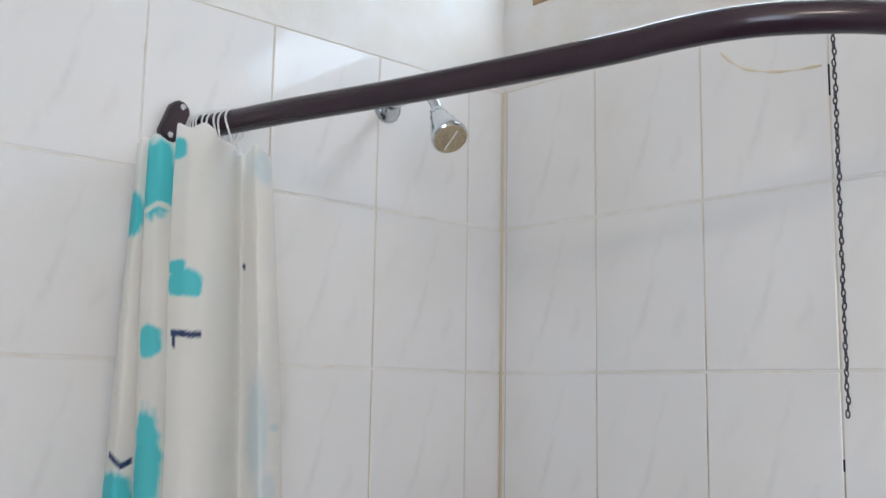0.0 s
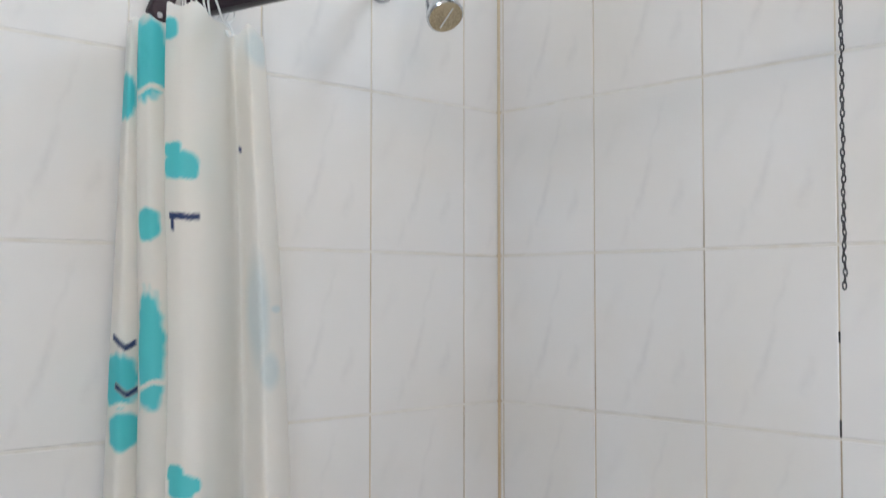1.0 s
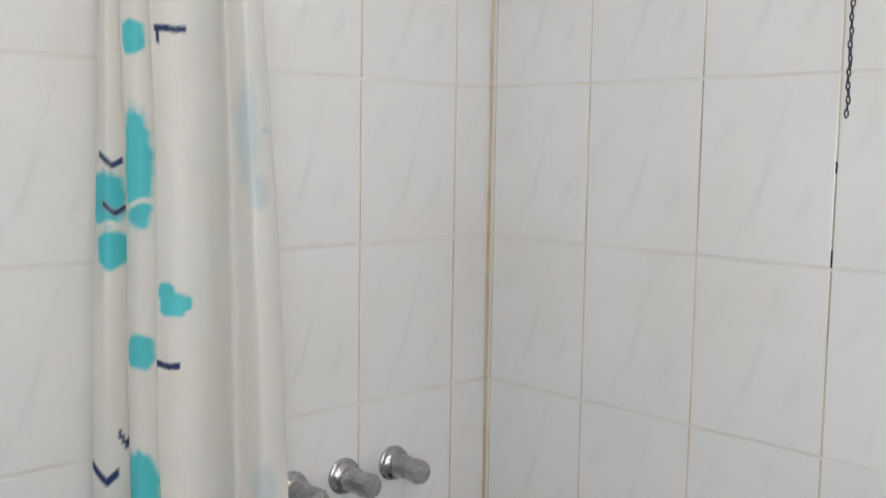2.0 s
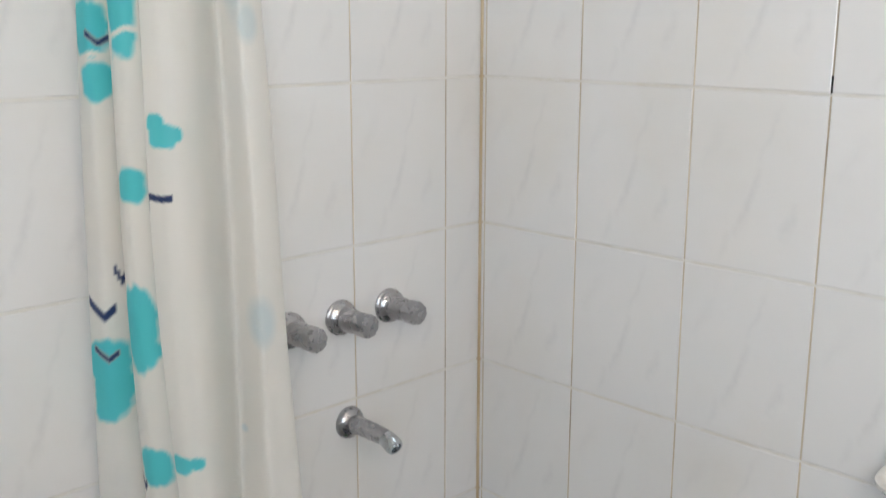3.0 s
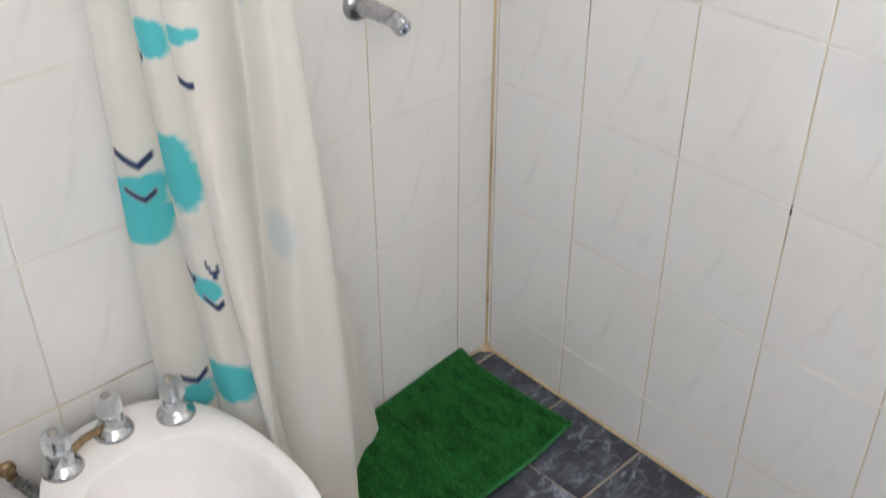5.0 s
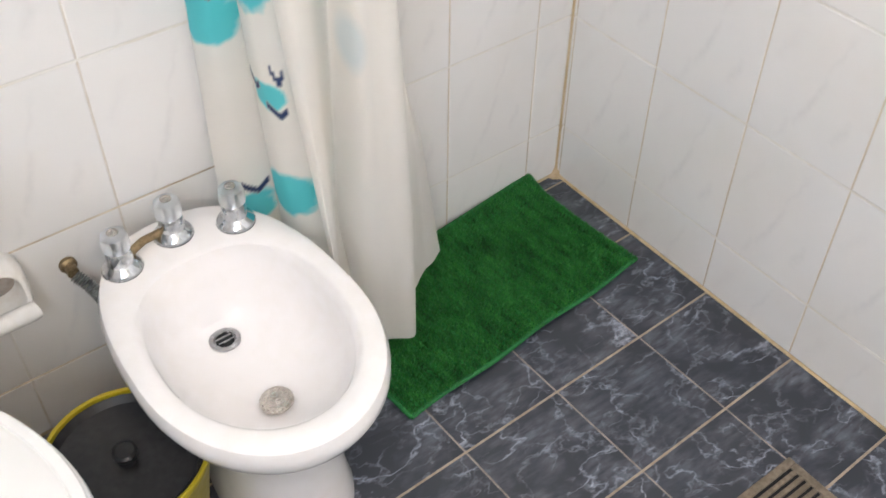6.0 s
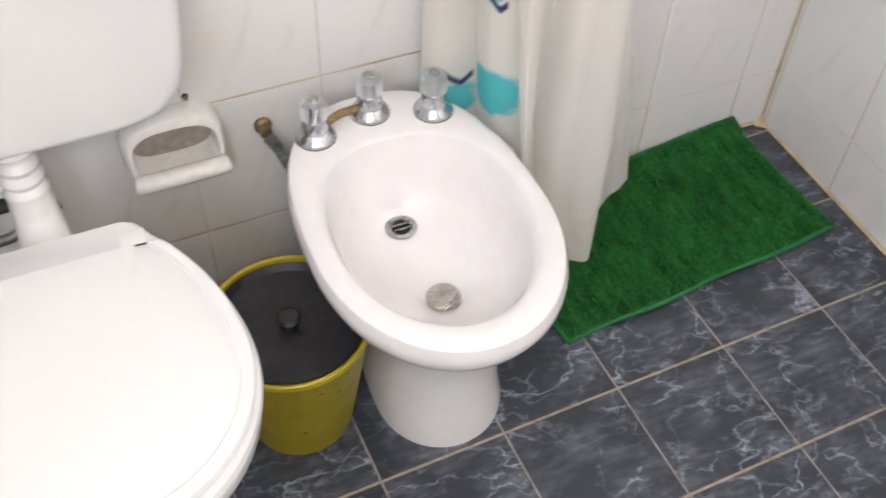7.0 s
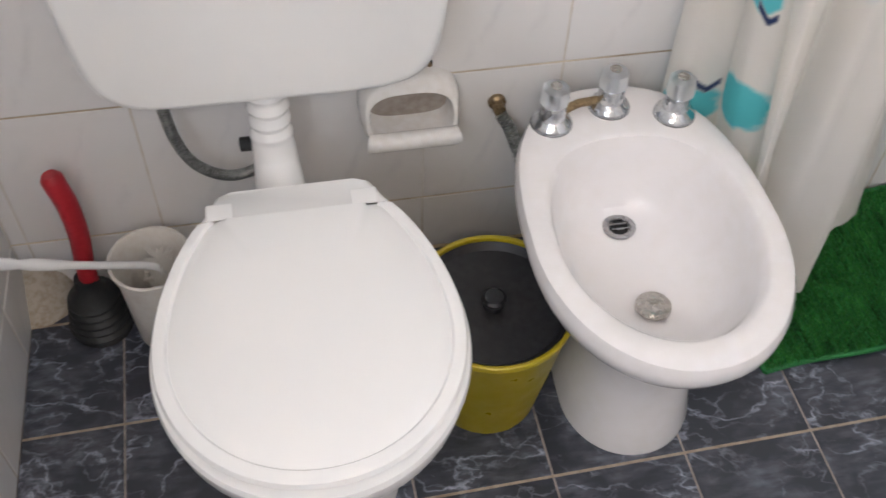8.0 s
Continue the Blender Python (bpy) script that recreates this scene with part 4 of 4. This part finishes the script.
for z, k in ((0.4175, 1.0), (0.428, 1.0), (0.4315, 0.95)):
    rings.append([back @ Vector((TX + x * k, -0.232 + (y + 0.232) * k, z)) for x, y in ((-0.112, -0.2545), (0.112, -0.2545), (0.092, -0.215), (0.078, -0.209), (-0.078, -0.209), (-0.092, -0.215))])
loft(bm, rings)
part("hinge_plate", bm, SEAT, toilet, smooth=True)
for x in (-1.372, -1.200):
    bm = bmesh.new()
    c = back @ Vector((x, -0.238, 0.421))
    box(bm, c.x - 0.017, c.x + 0.017, c.y - 0.017, c.y + 0.012, c.z - 0.004, c.z + 0.0105, 0.004, 3)
    hinge = part("hinge", bm, SEAT, toilet, smooth=True)
    # dark bar that stands in for the shade in the hinge slot
    bm = bmesh.new()
    box(bm, c.x - 0.010, c.x + 0.009, c.y - 0.0195, c.y - 0.0165, c.z + 0.0055, c.z + 0.0085, 0.001, 1)
    part("hinge_pin", bm, DARK_METAL, hinge)

# ---- cistern with its flush pipe ----
cistern = thing("cistern", (-1.294, 0.0, 0.489), "white plastic wall-hung cistern above the toilet", "cistern")
bm = bmesh.new()
rings = []
for y, k in ((0.0, 0.985), (-0.10, 1.0), (-0.135, 1.0), (-0.146, 0.985), (-0.152, 0.955), (-0.153, 0.93)):
    ring = []
    for i in range(64):
        a = 2 * math.pi * i / 64
        sx, sz = math.copysign(abs(math.cos(a)) ** 0.30, math.cos(a)), math.copysign(abs(math.sin(a)) ** 0.36, math.sin(a))
        half = 0.203 + 0.030 * (sz * 0.5 + 0.5)
        dk = (1 - k) * 0.2
        ring.append(Vector(((half - dk) * sx, y, 0.19 + (0.19 - dk) * sz)))
    rings.append(ring)
loft(bm, rings)
part("tank", bm, TANK, cistern, smooth=True)
bm = bmesh.new()
box(bm, -0.238, 0.238, -0.158, 0.0, 0.372, 0.40, 0.009, 3)
part("cover", bm, TANK, cistern, smooth=True)
bm = bmesh.new()
turned(bm, ((0.0, 0.0), (0.022, 0.0), (0.022, 0.005), (0.018, 0.007), (0.0, 0.007)), 20, Matrix.Translation((0, -0.08, 0.40)))
part("button", bm, TANK, cistern, smooth=True)
pipe_line = spline([(-0.006, -0.105, 0.02), (-0.005, -0.110, -0.02), (-0.005, -0.115, -0.07), (-0.004, -0.128, -0.115), (-0.002, -0.160, -0.145)], 12)


def bellows(s):
    return 0.0245 + (0.0022 * math.sin(s * 62) if s < 0.55 else 0.0) + 0.008 * max(0.0, s - 0.40) / 0.6


bm = bmesh.new()
tube(bm, pipe_line, bellows, 22)
pipe = part("flush_pipe", bm, SEAT, cistern, "ribbed white plastic flush pipe", smooth=True)
bm = bmesh.new()
tube(bm, [(-0.026, -0.112, -0.098), (-0.046, -0.110, -0.100)], 0.0095, 12)
part("clamp_screw", bm, RUBBER, pipe)
bm = bmesh.new()
tube(bm, spline([(-0.140, -0.070, 0.02), (-0.136, -0.070, -0.065), (-0.130, -0.068, -0.122), (-0.114, -0.064, -0.170), (-0.082, -0.058, -0.204), (-0.044, -0.05, -0.212), (0.02, -0.03, -0.195)], 10), 0.0078, 12)
part("supply_hose", bm, STEEL_HOSE, cistern, "grey braided supply hose", smooth=True)

# ---- paper holder on the wall ----
holder = thing("paper_holder", (-1.108, 0.0, 0.338), "white ceramic toilet paper holder, empty", "paper holder")


def arch(hw, low, high, y, n=28, power=3.2):
    """A closed outline on the wall: flat foot, arched head."""
    out = []
    for i in range(n):
        a = 2 * math.pi * i / n
        c, s = math.cos(a), math.sin(a)
        out.append(Vector((math.copysign(abs(c) ** (2 / power), c) * hw, y, math.copysign(abs(s) ** (2 / power), s) * (high if s > 0 else -low))))
    return out


def sloped(ring):
    """The front leans back towards the top."""
    return [Vector((p.x, p.y * (1.0 - 0.62 * (p.z + 0.05) / 0.11), p.z)) for p in ring]


bm = bmesh.new()
loft(bm, [arch(0.071, -0.036, 0.053, 0.0), sloped(arch(0.071, -0.036, 0.053, -0.030)), sloped(arch(0.068, -0.035, 0.050, -0.056)), sloped(arch(0.064, -0.033, 0.045, -0.064)),
          sloped(arch(0.0595, -0.027, 0.036, -0.064, power=3.0)), sloped(arch(0.058, -0.026, 0.034, -0.058, power=3.0)), arch(0.056, -0.025, 0.032, -0.006, power=3.0)])
part("surround", bm, PAPER_BAR, holder, smooth=True)
# added back plate; its grey-brown colour carries the shade of the hollow
bm = bmesh.new()
loft(bm, [arch(0.0555, -0.0245, 0.0315, -0.0062, power=3.0), arch(0.0555, -0.0245, 0.0315, -0.0085, power=3.0)])
part("recess", bm, HOLDER_SHADE, holder, "grey-brown plate with the recess's shade painted in")
bm = bmesh.new()
tube(bm, [(-0.062, -0.062, -0.021), (-0.056, -0.064, -0.021), (0.056, -0.064, -0.021), (0.062, -0.062, -0.021)], 0.0135, 18)
part("bar", bm, PAPER_BAR, holder, smooth=True)

# ---- old screw in the wall beside the cistern ----
screw = thing("wall_screw", (-1.077, 0.0, 0.398), "small rusty dark screw in the white tiles", "screw")
bm = bmesh.new()
turned(bm, ((0.0, -0.001), (0.0022, -0.001), (0.0022, 0.004), (0.0036, 0.005), (0.0036, 0.0062), (0.002, 0.0072), (0.0, 0.0074)), 14, aim((0, 0, 0), (0, -1, 0)))
part("head", bm, BRASS, screw, smooth=True)
bm = bmesh.new()
turned(bm, ((0.0, 0.0), (0.0046, 0.0), (0.0046, 0.0012), (0.0024, 0.0016), (0.0, 0.0016)), 14, aim((0, 0, 0), (0, -1, 0)))
part("wall_plug", bm, BLACK_HOLE, screw, "dark plastic plug")

# ---- waste bin ----
BIN = Matrix.Diagonal((0.990, 0.990, 0.940, 1.0))
bin_thing = thing("waste_bin", (-1.0375, -0.288, 0.0), "yellow plastic bucket with a sunken black lid", "waste bin")
bm = bmesh.new()
turned(bm, ((0.0, 0.0), (0.074, 0.0), (0.077, 0.004), (0.1090, 0.232), (0.1125, 0.236), (0.1125, 0.244), (0.1105, 0.2455), (0.1065, 0.244), (0.101, 0.20), (0.0, 0.19)), 48, BIN)
part("bucket", bm, YELLOW, bin_thing, smooth=True)
bm = bmesh.new()
turned(bm, ((0.0, 0.205), (0.100, 0.212), (0.1050, 0.238), (0.1035, 0.2405), (0.100, 0.236), (0.095, 0.230), (0.060, 0.2265), (0.030, 0.226), (0.0, 0.226)), 48, BIN)
lid = part("lid", bm, BLACK_LID, bin_thing, "dull black plastic lid", smooth=True)
bm = bmesh.new()
turned(bm, ((0.013, 0.224), (0.011, 0.234), (0.016, 0.240), (0.017, 0.247), (0.013, 0.251), (0.0, 0.252)), 20, BIN)
part("lid_knob", bm, BLACK_LID, lid, smooth=True)

# ---- plunger ----
plunger = thing("plunger", (-1.598, -0.074, 0.0), "small plunger, black ribbed rubber with red handle", "plunger")
bm = bmesh.new()
profile = [(0.0, 0.004), (0.036, 0.0), (0.046, 0.002)]
for i in range(5):
    h, r = 0.008 + i * 0.014, 0.049 - i * 0.0028
    profile += [(r - 0.006, h), (r, h + 0.006), (r, h + 0.010), (r - 0.006, h + 0.016)]
profile += [(0.030, 0.086), (0.020, 0.096), (0.017, 0.12), (0.0, 0.121)]
turned(bm, profile, 36)
part("cup", bm, RUBBER, plunger, smooth=True)
bm = bmesh.new()
tube(bm, spline([(0.004, 0.0, 0.10), (0.006, 0.001, 0.15), (0.012, 0.005, 0.205), (0.011, 0.010, 0.265), (0.001, 0.0155, 0.322)], 8), lambda s: 0.0135 + 0.0022 * s - (0.005 if s > 0.985 else 0), 16)
part("handle", bm, RED, plunger, "red plastic handle", smooth=True)

# ---- toilet brush in its pot ----
pot = thing("brush_pot", (-1.496, -0.0955, 0.0), "cream plastic toilet brush pot beside the toilet", "brush pot")
bm = bmesh.new()
turned(bm, ((0.0, 0.0), (0.046, 0.0), (0.048, 0.004), (0.055, 0.182), (0.061, 0.187), (0.061, 0.192), (0.057, 0.193), (0.0525, 0.184), (0.046, 0.012), (0.0, 0.010)), 36, Matrix.Diagonal((0.978, 0.978, 0.895, 1.0)))
part("pot", bm, CREAM, pot, smooth=True)
brush = thing("toilet_brush", (-1.496, -0.095, -0.008), "white toilet brush leaning out of its pot", "toilet brush")
bm = bmesh.new()
way = Vector((-0.158, -0.085, 0.142)).normalized()
tube(bm, spline([Vector((0.014, 0.018, 0.09)), Vector((0.012, 0.012, 0.12)), Vector((0.0, -0.004, 0.165)), Vector((0.0, -0.004, 0.165)) + way * 0.10, Vector((0.0, -0.004, 0.165)) + way * 0.252], 10),
     lambda s: 0.0058 + 0.0026 * max(0.0, min(1.0, (s - 0.80) / 0.06)) - 0.0022 * (0.90 < s < 0.93) - (0.004 if s > 0.995 else 0), 14)
part("handle", bm, SEAT, brush, smooth=True)
verts, faces = [], []
rng = random.Random(9)
for i in range(900):
    a, h = rng.uniform(0, 2 * math.pi), rng.uniform(0.06, 0.160)
    r = rng.uniform(0.026, 0.036)
    c, s = math.cos(a), math.sin(a)
    k = len(verts)
    verts += [(0.012 + 0.004 * c - 0.001 * s, 0.014 + 0.004 * s + 0.001 * c, h), (0.012 + 0.004 * c + 0.001 * s, 0.014 + 0.004 * s - 0.001 * c, h), (0.012 + r * c, 0.014 + r * s, h + rng.uniform(-0.006, 0.010))]
    faces.append((k, k + 1, k + 2))
mesh = bpy.data.meshes.new("bristles")
mesh.from_pydata(verts, [], faces)
mesh.materials.append(BRISTLE)
ob = new("bristles", mesh)
ob.parent = brush

# ---- floor drain ----
DX, DY, DS = -0.236, -0.814, 0.064
drain = thing("floor_drain", (DX, DY, 0.0), "square worn bronze floor drain grate", "floor drain")
# flat black plate, painted as the shade between the slats
bm = bmesh.new()
box(bm, -DS, DS, -DS, DS, -0.003, 0.0012)
part("recess", bm, BLACK_HOLE, drain)
for x0, x1, y0, y1 in ((-DS, DS, -DS, -DS + 0.014), (-DS, DS, DS - 0.014, DS), (-DS, -DS + 0.014, -DS + 0.014, DS - 0.014), (DS - 0.014, DS, -DS + 0.014, DS - 0.014)):
    bm = bmesh.new()
    box(bm, x0, x1, y0, y1, 0.0, 0.005, 0.0012, 1)
    part("rim", bm, GRATE, drain)
for i in range(7):
    y = -DS + 0.019 + i * 0.0135
    bm = bmesh.new()
    box(bm, -DS + 0.014, DS - 0.014, y, y + 0.0085, 0.0, 0.0042, 0.001, 1)
    part("slat", bm, GRATE, drain)

# ---- tiles ----
MESHES = {}


def tile_mesh(w, h, u, v, mat, deep=0.0037):
    """A tile lying in local x, y with its glaze up along z = 0; u, v: where in the full print it is cut."""
    key = (round(w, 4), round(h, 4), round(u, 4), round(v, 4), mat.name)
    if key in MESHES:
        return MESHES[key]
    e, d = 0.0013, 0.0007
    pts = [(e, e, 0), (w - e, e, 0), (w - e, h - e, 0), (e, h - e, 0), (0, 0, -d), (w, 0, -d), (w, h, -d), (0, h, -d), (0, 0, -deep), (w, 0, -deep), (w, h, -deep), (0, h, -deep)]
    faces = [(0, 1, 2, 3)] + [(4 + i, 4 + (i + 1) % 4, (i + 1) % 4, i) for i in range(4)] + [(8 + i, 8 + (i + 1) % 4, 4 + (i + 1) % 4, 4 + i) for i in range(4)]
    mesh = bpy.data.meshes.new("tile")
    mesh.from_pydata(pts, [], faces)
    layer = mesh.uv_layers.new(name="UVMap")
    for loop in mesh.loops:
        p = pts[loop.vertex_index]
        layer.data[loop.index].uv = (u + p[0], v + p[1])
    mesh.materials.append(mat)
    MESHES[key] = mesh
    return mesh


def spans(start, end, first, step):
    """Pieces between start and end, cut at first + k * step: low, high, offset in the full piece."""
    out, a = [], start
    cut = first - math.floor((first - start) / step) * step
    while a < end - 0.004:
        b = min(cut if cut > a + 1e-6 else cut + step, end)
        out.append((a, b, a - (b - step) if a == start and b < end else 0.0))
        a, cut = b, b + step
    return out


def lay(parent, place, wide, tall, mat, gap_w, gap_h):
    jitter = random.Random(len(parent.name) * 7 + 1)
    for a0, a1, u in wide:
        for b0, b1, v in tall:
            w, h = a1 - a0 - gap_w, b1 - b0 - gap_h
            ob = new("tile", tile_mesh(w, h, u, v, mat))
            ob.parent = parent
            ob.matrix_world = place @ Matrix.Translation((a0 + gap_w / 2, b0 + gap_h / 2, jitter.uniform(-0.0003, 0.0002)))


ROWS = spans(0.0, TILED, 0.124, 0.25)
GAP_V, GAP_H = 0.0028, 0.0040
NORTH = Matrix(((1, 0, 0, 0), (0, 0, -1, 0), (0, 1, 0, 0), (0, 0, 0, 1)))
EAST = Matrix(((0, 0, -1, 0), (-1, 0, 0, 0), (0, 1, 0, 0), (0, 0, 0, 1)))
WESTWARD = Matrix(((0, 0, 1, WEST), (1, 0, 0, 0), (0, 1, 0, 0), (0, 0, 0, 1)))
lay(wall_north, NORTH, spans(WEST, 0.0, -0.0835, 0.2), ROWS, TILE, GAP_V, GAP_H)
lay(wall_east, EAST, spans(0.0, -SOUTH, 0.2095, 0.2), ROWS, TILE, GAP_V, GAP_H)
lay(wall_west, WESTWARD, spans(-1.25, 0.0, -0.12, 0.2), ROWS, TILE, GAP_V, GAP_H)
# pale filling of the level joints
for wall, at in ((wall_north, lambda z: (WEST, -0.006, 0.0004, 0.0035, z - 0.0019, z + 0.0019)), (wall_east, lambda z: (0.0004, 0.0035, SOUTH, -0.006, z - 0.0019, z + 0.0019)),
                 (wall_west, lambda z: (WEST - 0.0035, WEST - 0.0009, -1.25, -0.006, z - 0.0019, z + 0.0019))):
    for z0, z1, v in ROWS[1:]:
        bm = bmesh.new()
        x0, x1, y0, y1, low, high = at(z0)
        if wall == wall_north and z0 < 0.5:
            box(bm, x0, -0.60, y0, y1, low + 0.0009, high - 0.0009)
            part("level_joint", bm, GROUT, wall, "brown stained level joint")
            bm, x0 = bmesh.new(), -0.60
        box(bm, x0, x1, y0, y1, low, high)
        part("level_joint", bm, PALE_GROUT, wall)
# brown dirt in the floor corner
bm = bmesh.new()
turned(bm, ((0.030, 0.0), (0.017, 0.004), (0.010, 0.014), (0.006, 0.045), (0.0, 0.06)), 10, Matrix.Translation((0.004, 0.004, 0.0005)))
part("corner_dirt", bm, OCHRE_GROUT, wall_north, "brown dirt in the corner", smooth=True)
# low mortar fillet in the corner beside the doorway wall
bm = bmesh.new()
rings = []
for x, k in ((WEST - 0.003, 1.0), (WEST + 0.030, 0.95), (WEST + 0.055, 0.70), (WEST + 0.068, 0.30)):
    rings.append([Vector((x, -0.0, 0.0005)), Vector((x, -0.066 * k, 0.0005)), Vector((x, -0.060 * k, 0.010 * k)), Vector((x, -0.036 * k, 0.034 * k)), Vector((x, -0.012 * k, 0.058 * k)), Vector((x, -0.0, 0.070 * k))])
loft(bm, rings)
part("mortar_fillet", bm, DIRTY_MORTAR, wall_west, "dirty mortar fillet in the floor corner", smooth=True)
# lime run on the highest tiles under the window
bm = bmesh.new()
tube(bm, spline([(0.0006, -0.600, 2.035), (0.0006, -0.560, 2.037), (0.0006, -0.524, 2.043), (0.0006, -0.490, 2.054), (0.0006, -0.465, 2.070), (0.0006, -0.445, 2.090)], 8), lambda s: 0.0017 + 0.0008 * math.sin(s * 23), 8)
part("lime_run", bm, LIME, wall_east, "faint ochre lime run", smooth=True)
# dark mould in one joint of the east wall
for z0, z1 in ((1.374, 1.398), (1.497, 1.512), (0.612, 0.628), (1.991, 2.034)):
    bm = bmesh.new()
    box(bm, 0.0004, 0.003, -0.6108, -0.6082, z0, z1)
    part("mould_mark", bm, BLACK_HOLE, wall_east, "black mould in the joint")

# the floor's grid lies a little askew to the walls: tiles along the walls are cut to fit
ASKEW, PITCH, GRID = radians(1.16), 0.197, Vector((-0.182, -0.427, 0.0))
ALONG, DOWN = Vector((math.cos(ASKEW), math.sin(ASKEW), 0)), Vector((-math.sin(ASKEW), math.cos(ASKEW), 0))
ROOM = ((1, 0, -0.001), (-1, 0, -WEST), (0, 1, -0.001), (0, -1, -SOUTH))


def clipped(outline):
    """The part of a convex outline that lies inside the room."""
    for nx, ny, d in ROOM:
        out = []
        for a, b in zip(outline, outline[1:] + outline[:1]):
            da, db = nx * a.x + ny * a.y - d, nx * b.x + ny * b.y - d
            if da <= 0:
                out.append(a)
            if da * db < 0:
                out.append(a.lerp(b, da / (da - db)))
        outline = out
    return outline


def floor_piece(outline, low, high, edge, mat, name, origin=None):
    """A flat piece of the floor from its outline, with a soft upper edge."""
    mid = sum(outline, Vector()) / len(outline)
    bm = bmesh.new()
    rings = [[Vector((p.x, p.y, z)) - (p - mid).normalized() * k for p in outline] for z, k in ((low, 0), (high - edge * 0.6, 0), (high, edge * 1.6))]
    loft(bm, [[q - mid for q in ring] for ring in rings], cap_start=False)
    if origin is not None:
        layer = bm.loops.layers.uv.new("UVMap")
        for f in bm.faces:
            for loop in f.loops:
                q = loop.vert.co + mid - origin
                loop[layer].uv = (q.dot(ALONG), q.dot(DOWN))
    ob = part(name, bm, mat, floor)
    ob.matrix_world = Matrix.Translation(mid)
    return ob


uneven = random.Random(11)
for i in range(-1, 9):
    for j in range(-9, 4):
        at = GRID - ALONG * (PITCH * i) + DOWN * (PITCH * j)
        half_u, half_v = 0.0018, 0.0022
        corners = [at + ALONG * a + DOWN * b for a, b in ((half_u - PITCH, half_v), (-half_u, half_v), (-half_u, PITCH - half_v), (half_u - PITCH, PITCH - half_v))]
        corners = clipped(corners)
        if len(corners) > 2:
            floor_piece(corners, -0.0037, uneven.uniform(-0.0003, 0.0002), 0.0007, FLOOR_TILE, "tile", at)
for j in range(-9, 4):
    at = GRID + DOWN * (PITCH * j)
    strip = clipped([at + ALONG * a + DOWN * b for a, b in ((-2.2, -0.0022), (0.5, -0.0022), (0.5, 0.0022), (-2.2, 0.0022))])
    if len(strip) > 2:
        floor_piece(strip, -0.0034, -0.0006, 0.0, FLOOR_GROUT, "long_joint")
for i in range(-1, 9):
    at = GRID - ALONG * (PITCH * i)
    strip = clipped([at + ALONG * a + DOWN * b for a, b in ((-0.0018, -2.2), (0.0018, -2.2), (0.0018, 0.7), (-0.0018, 0.7))])
    if len(strip) > 2:
        floor_piece(strip, -0.0034, -0.0010, 0.0, DIM_GROUT, "cross_joint")
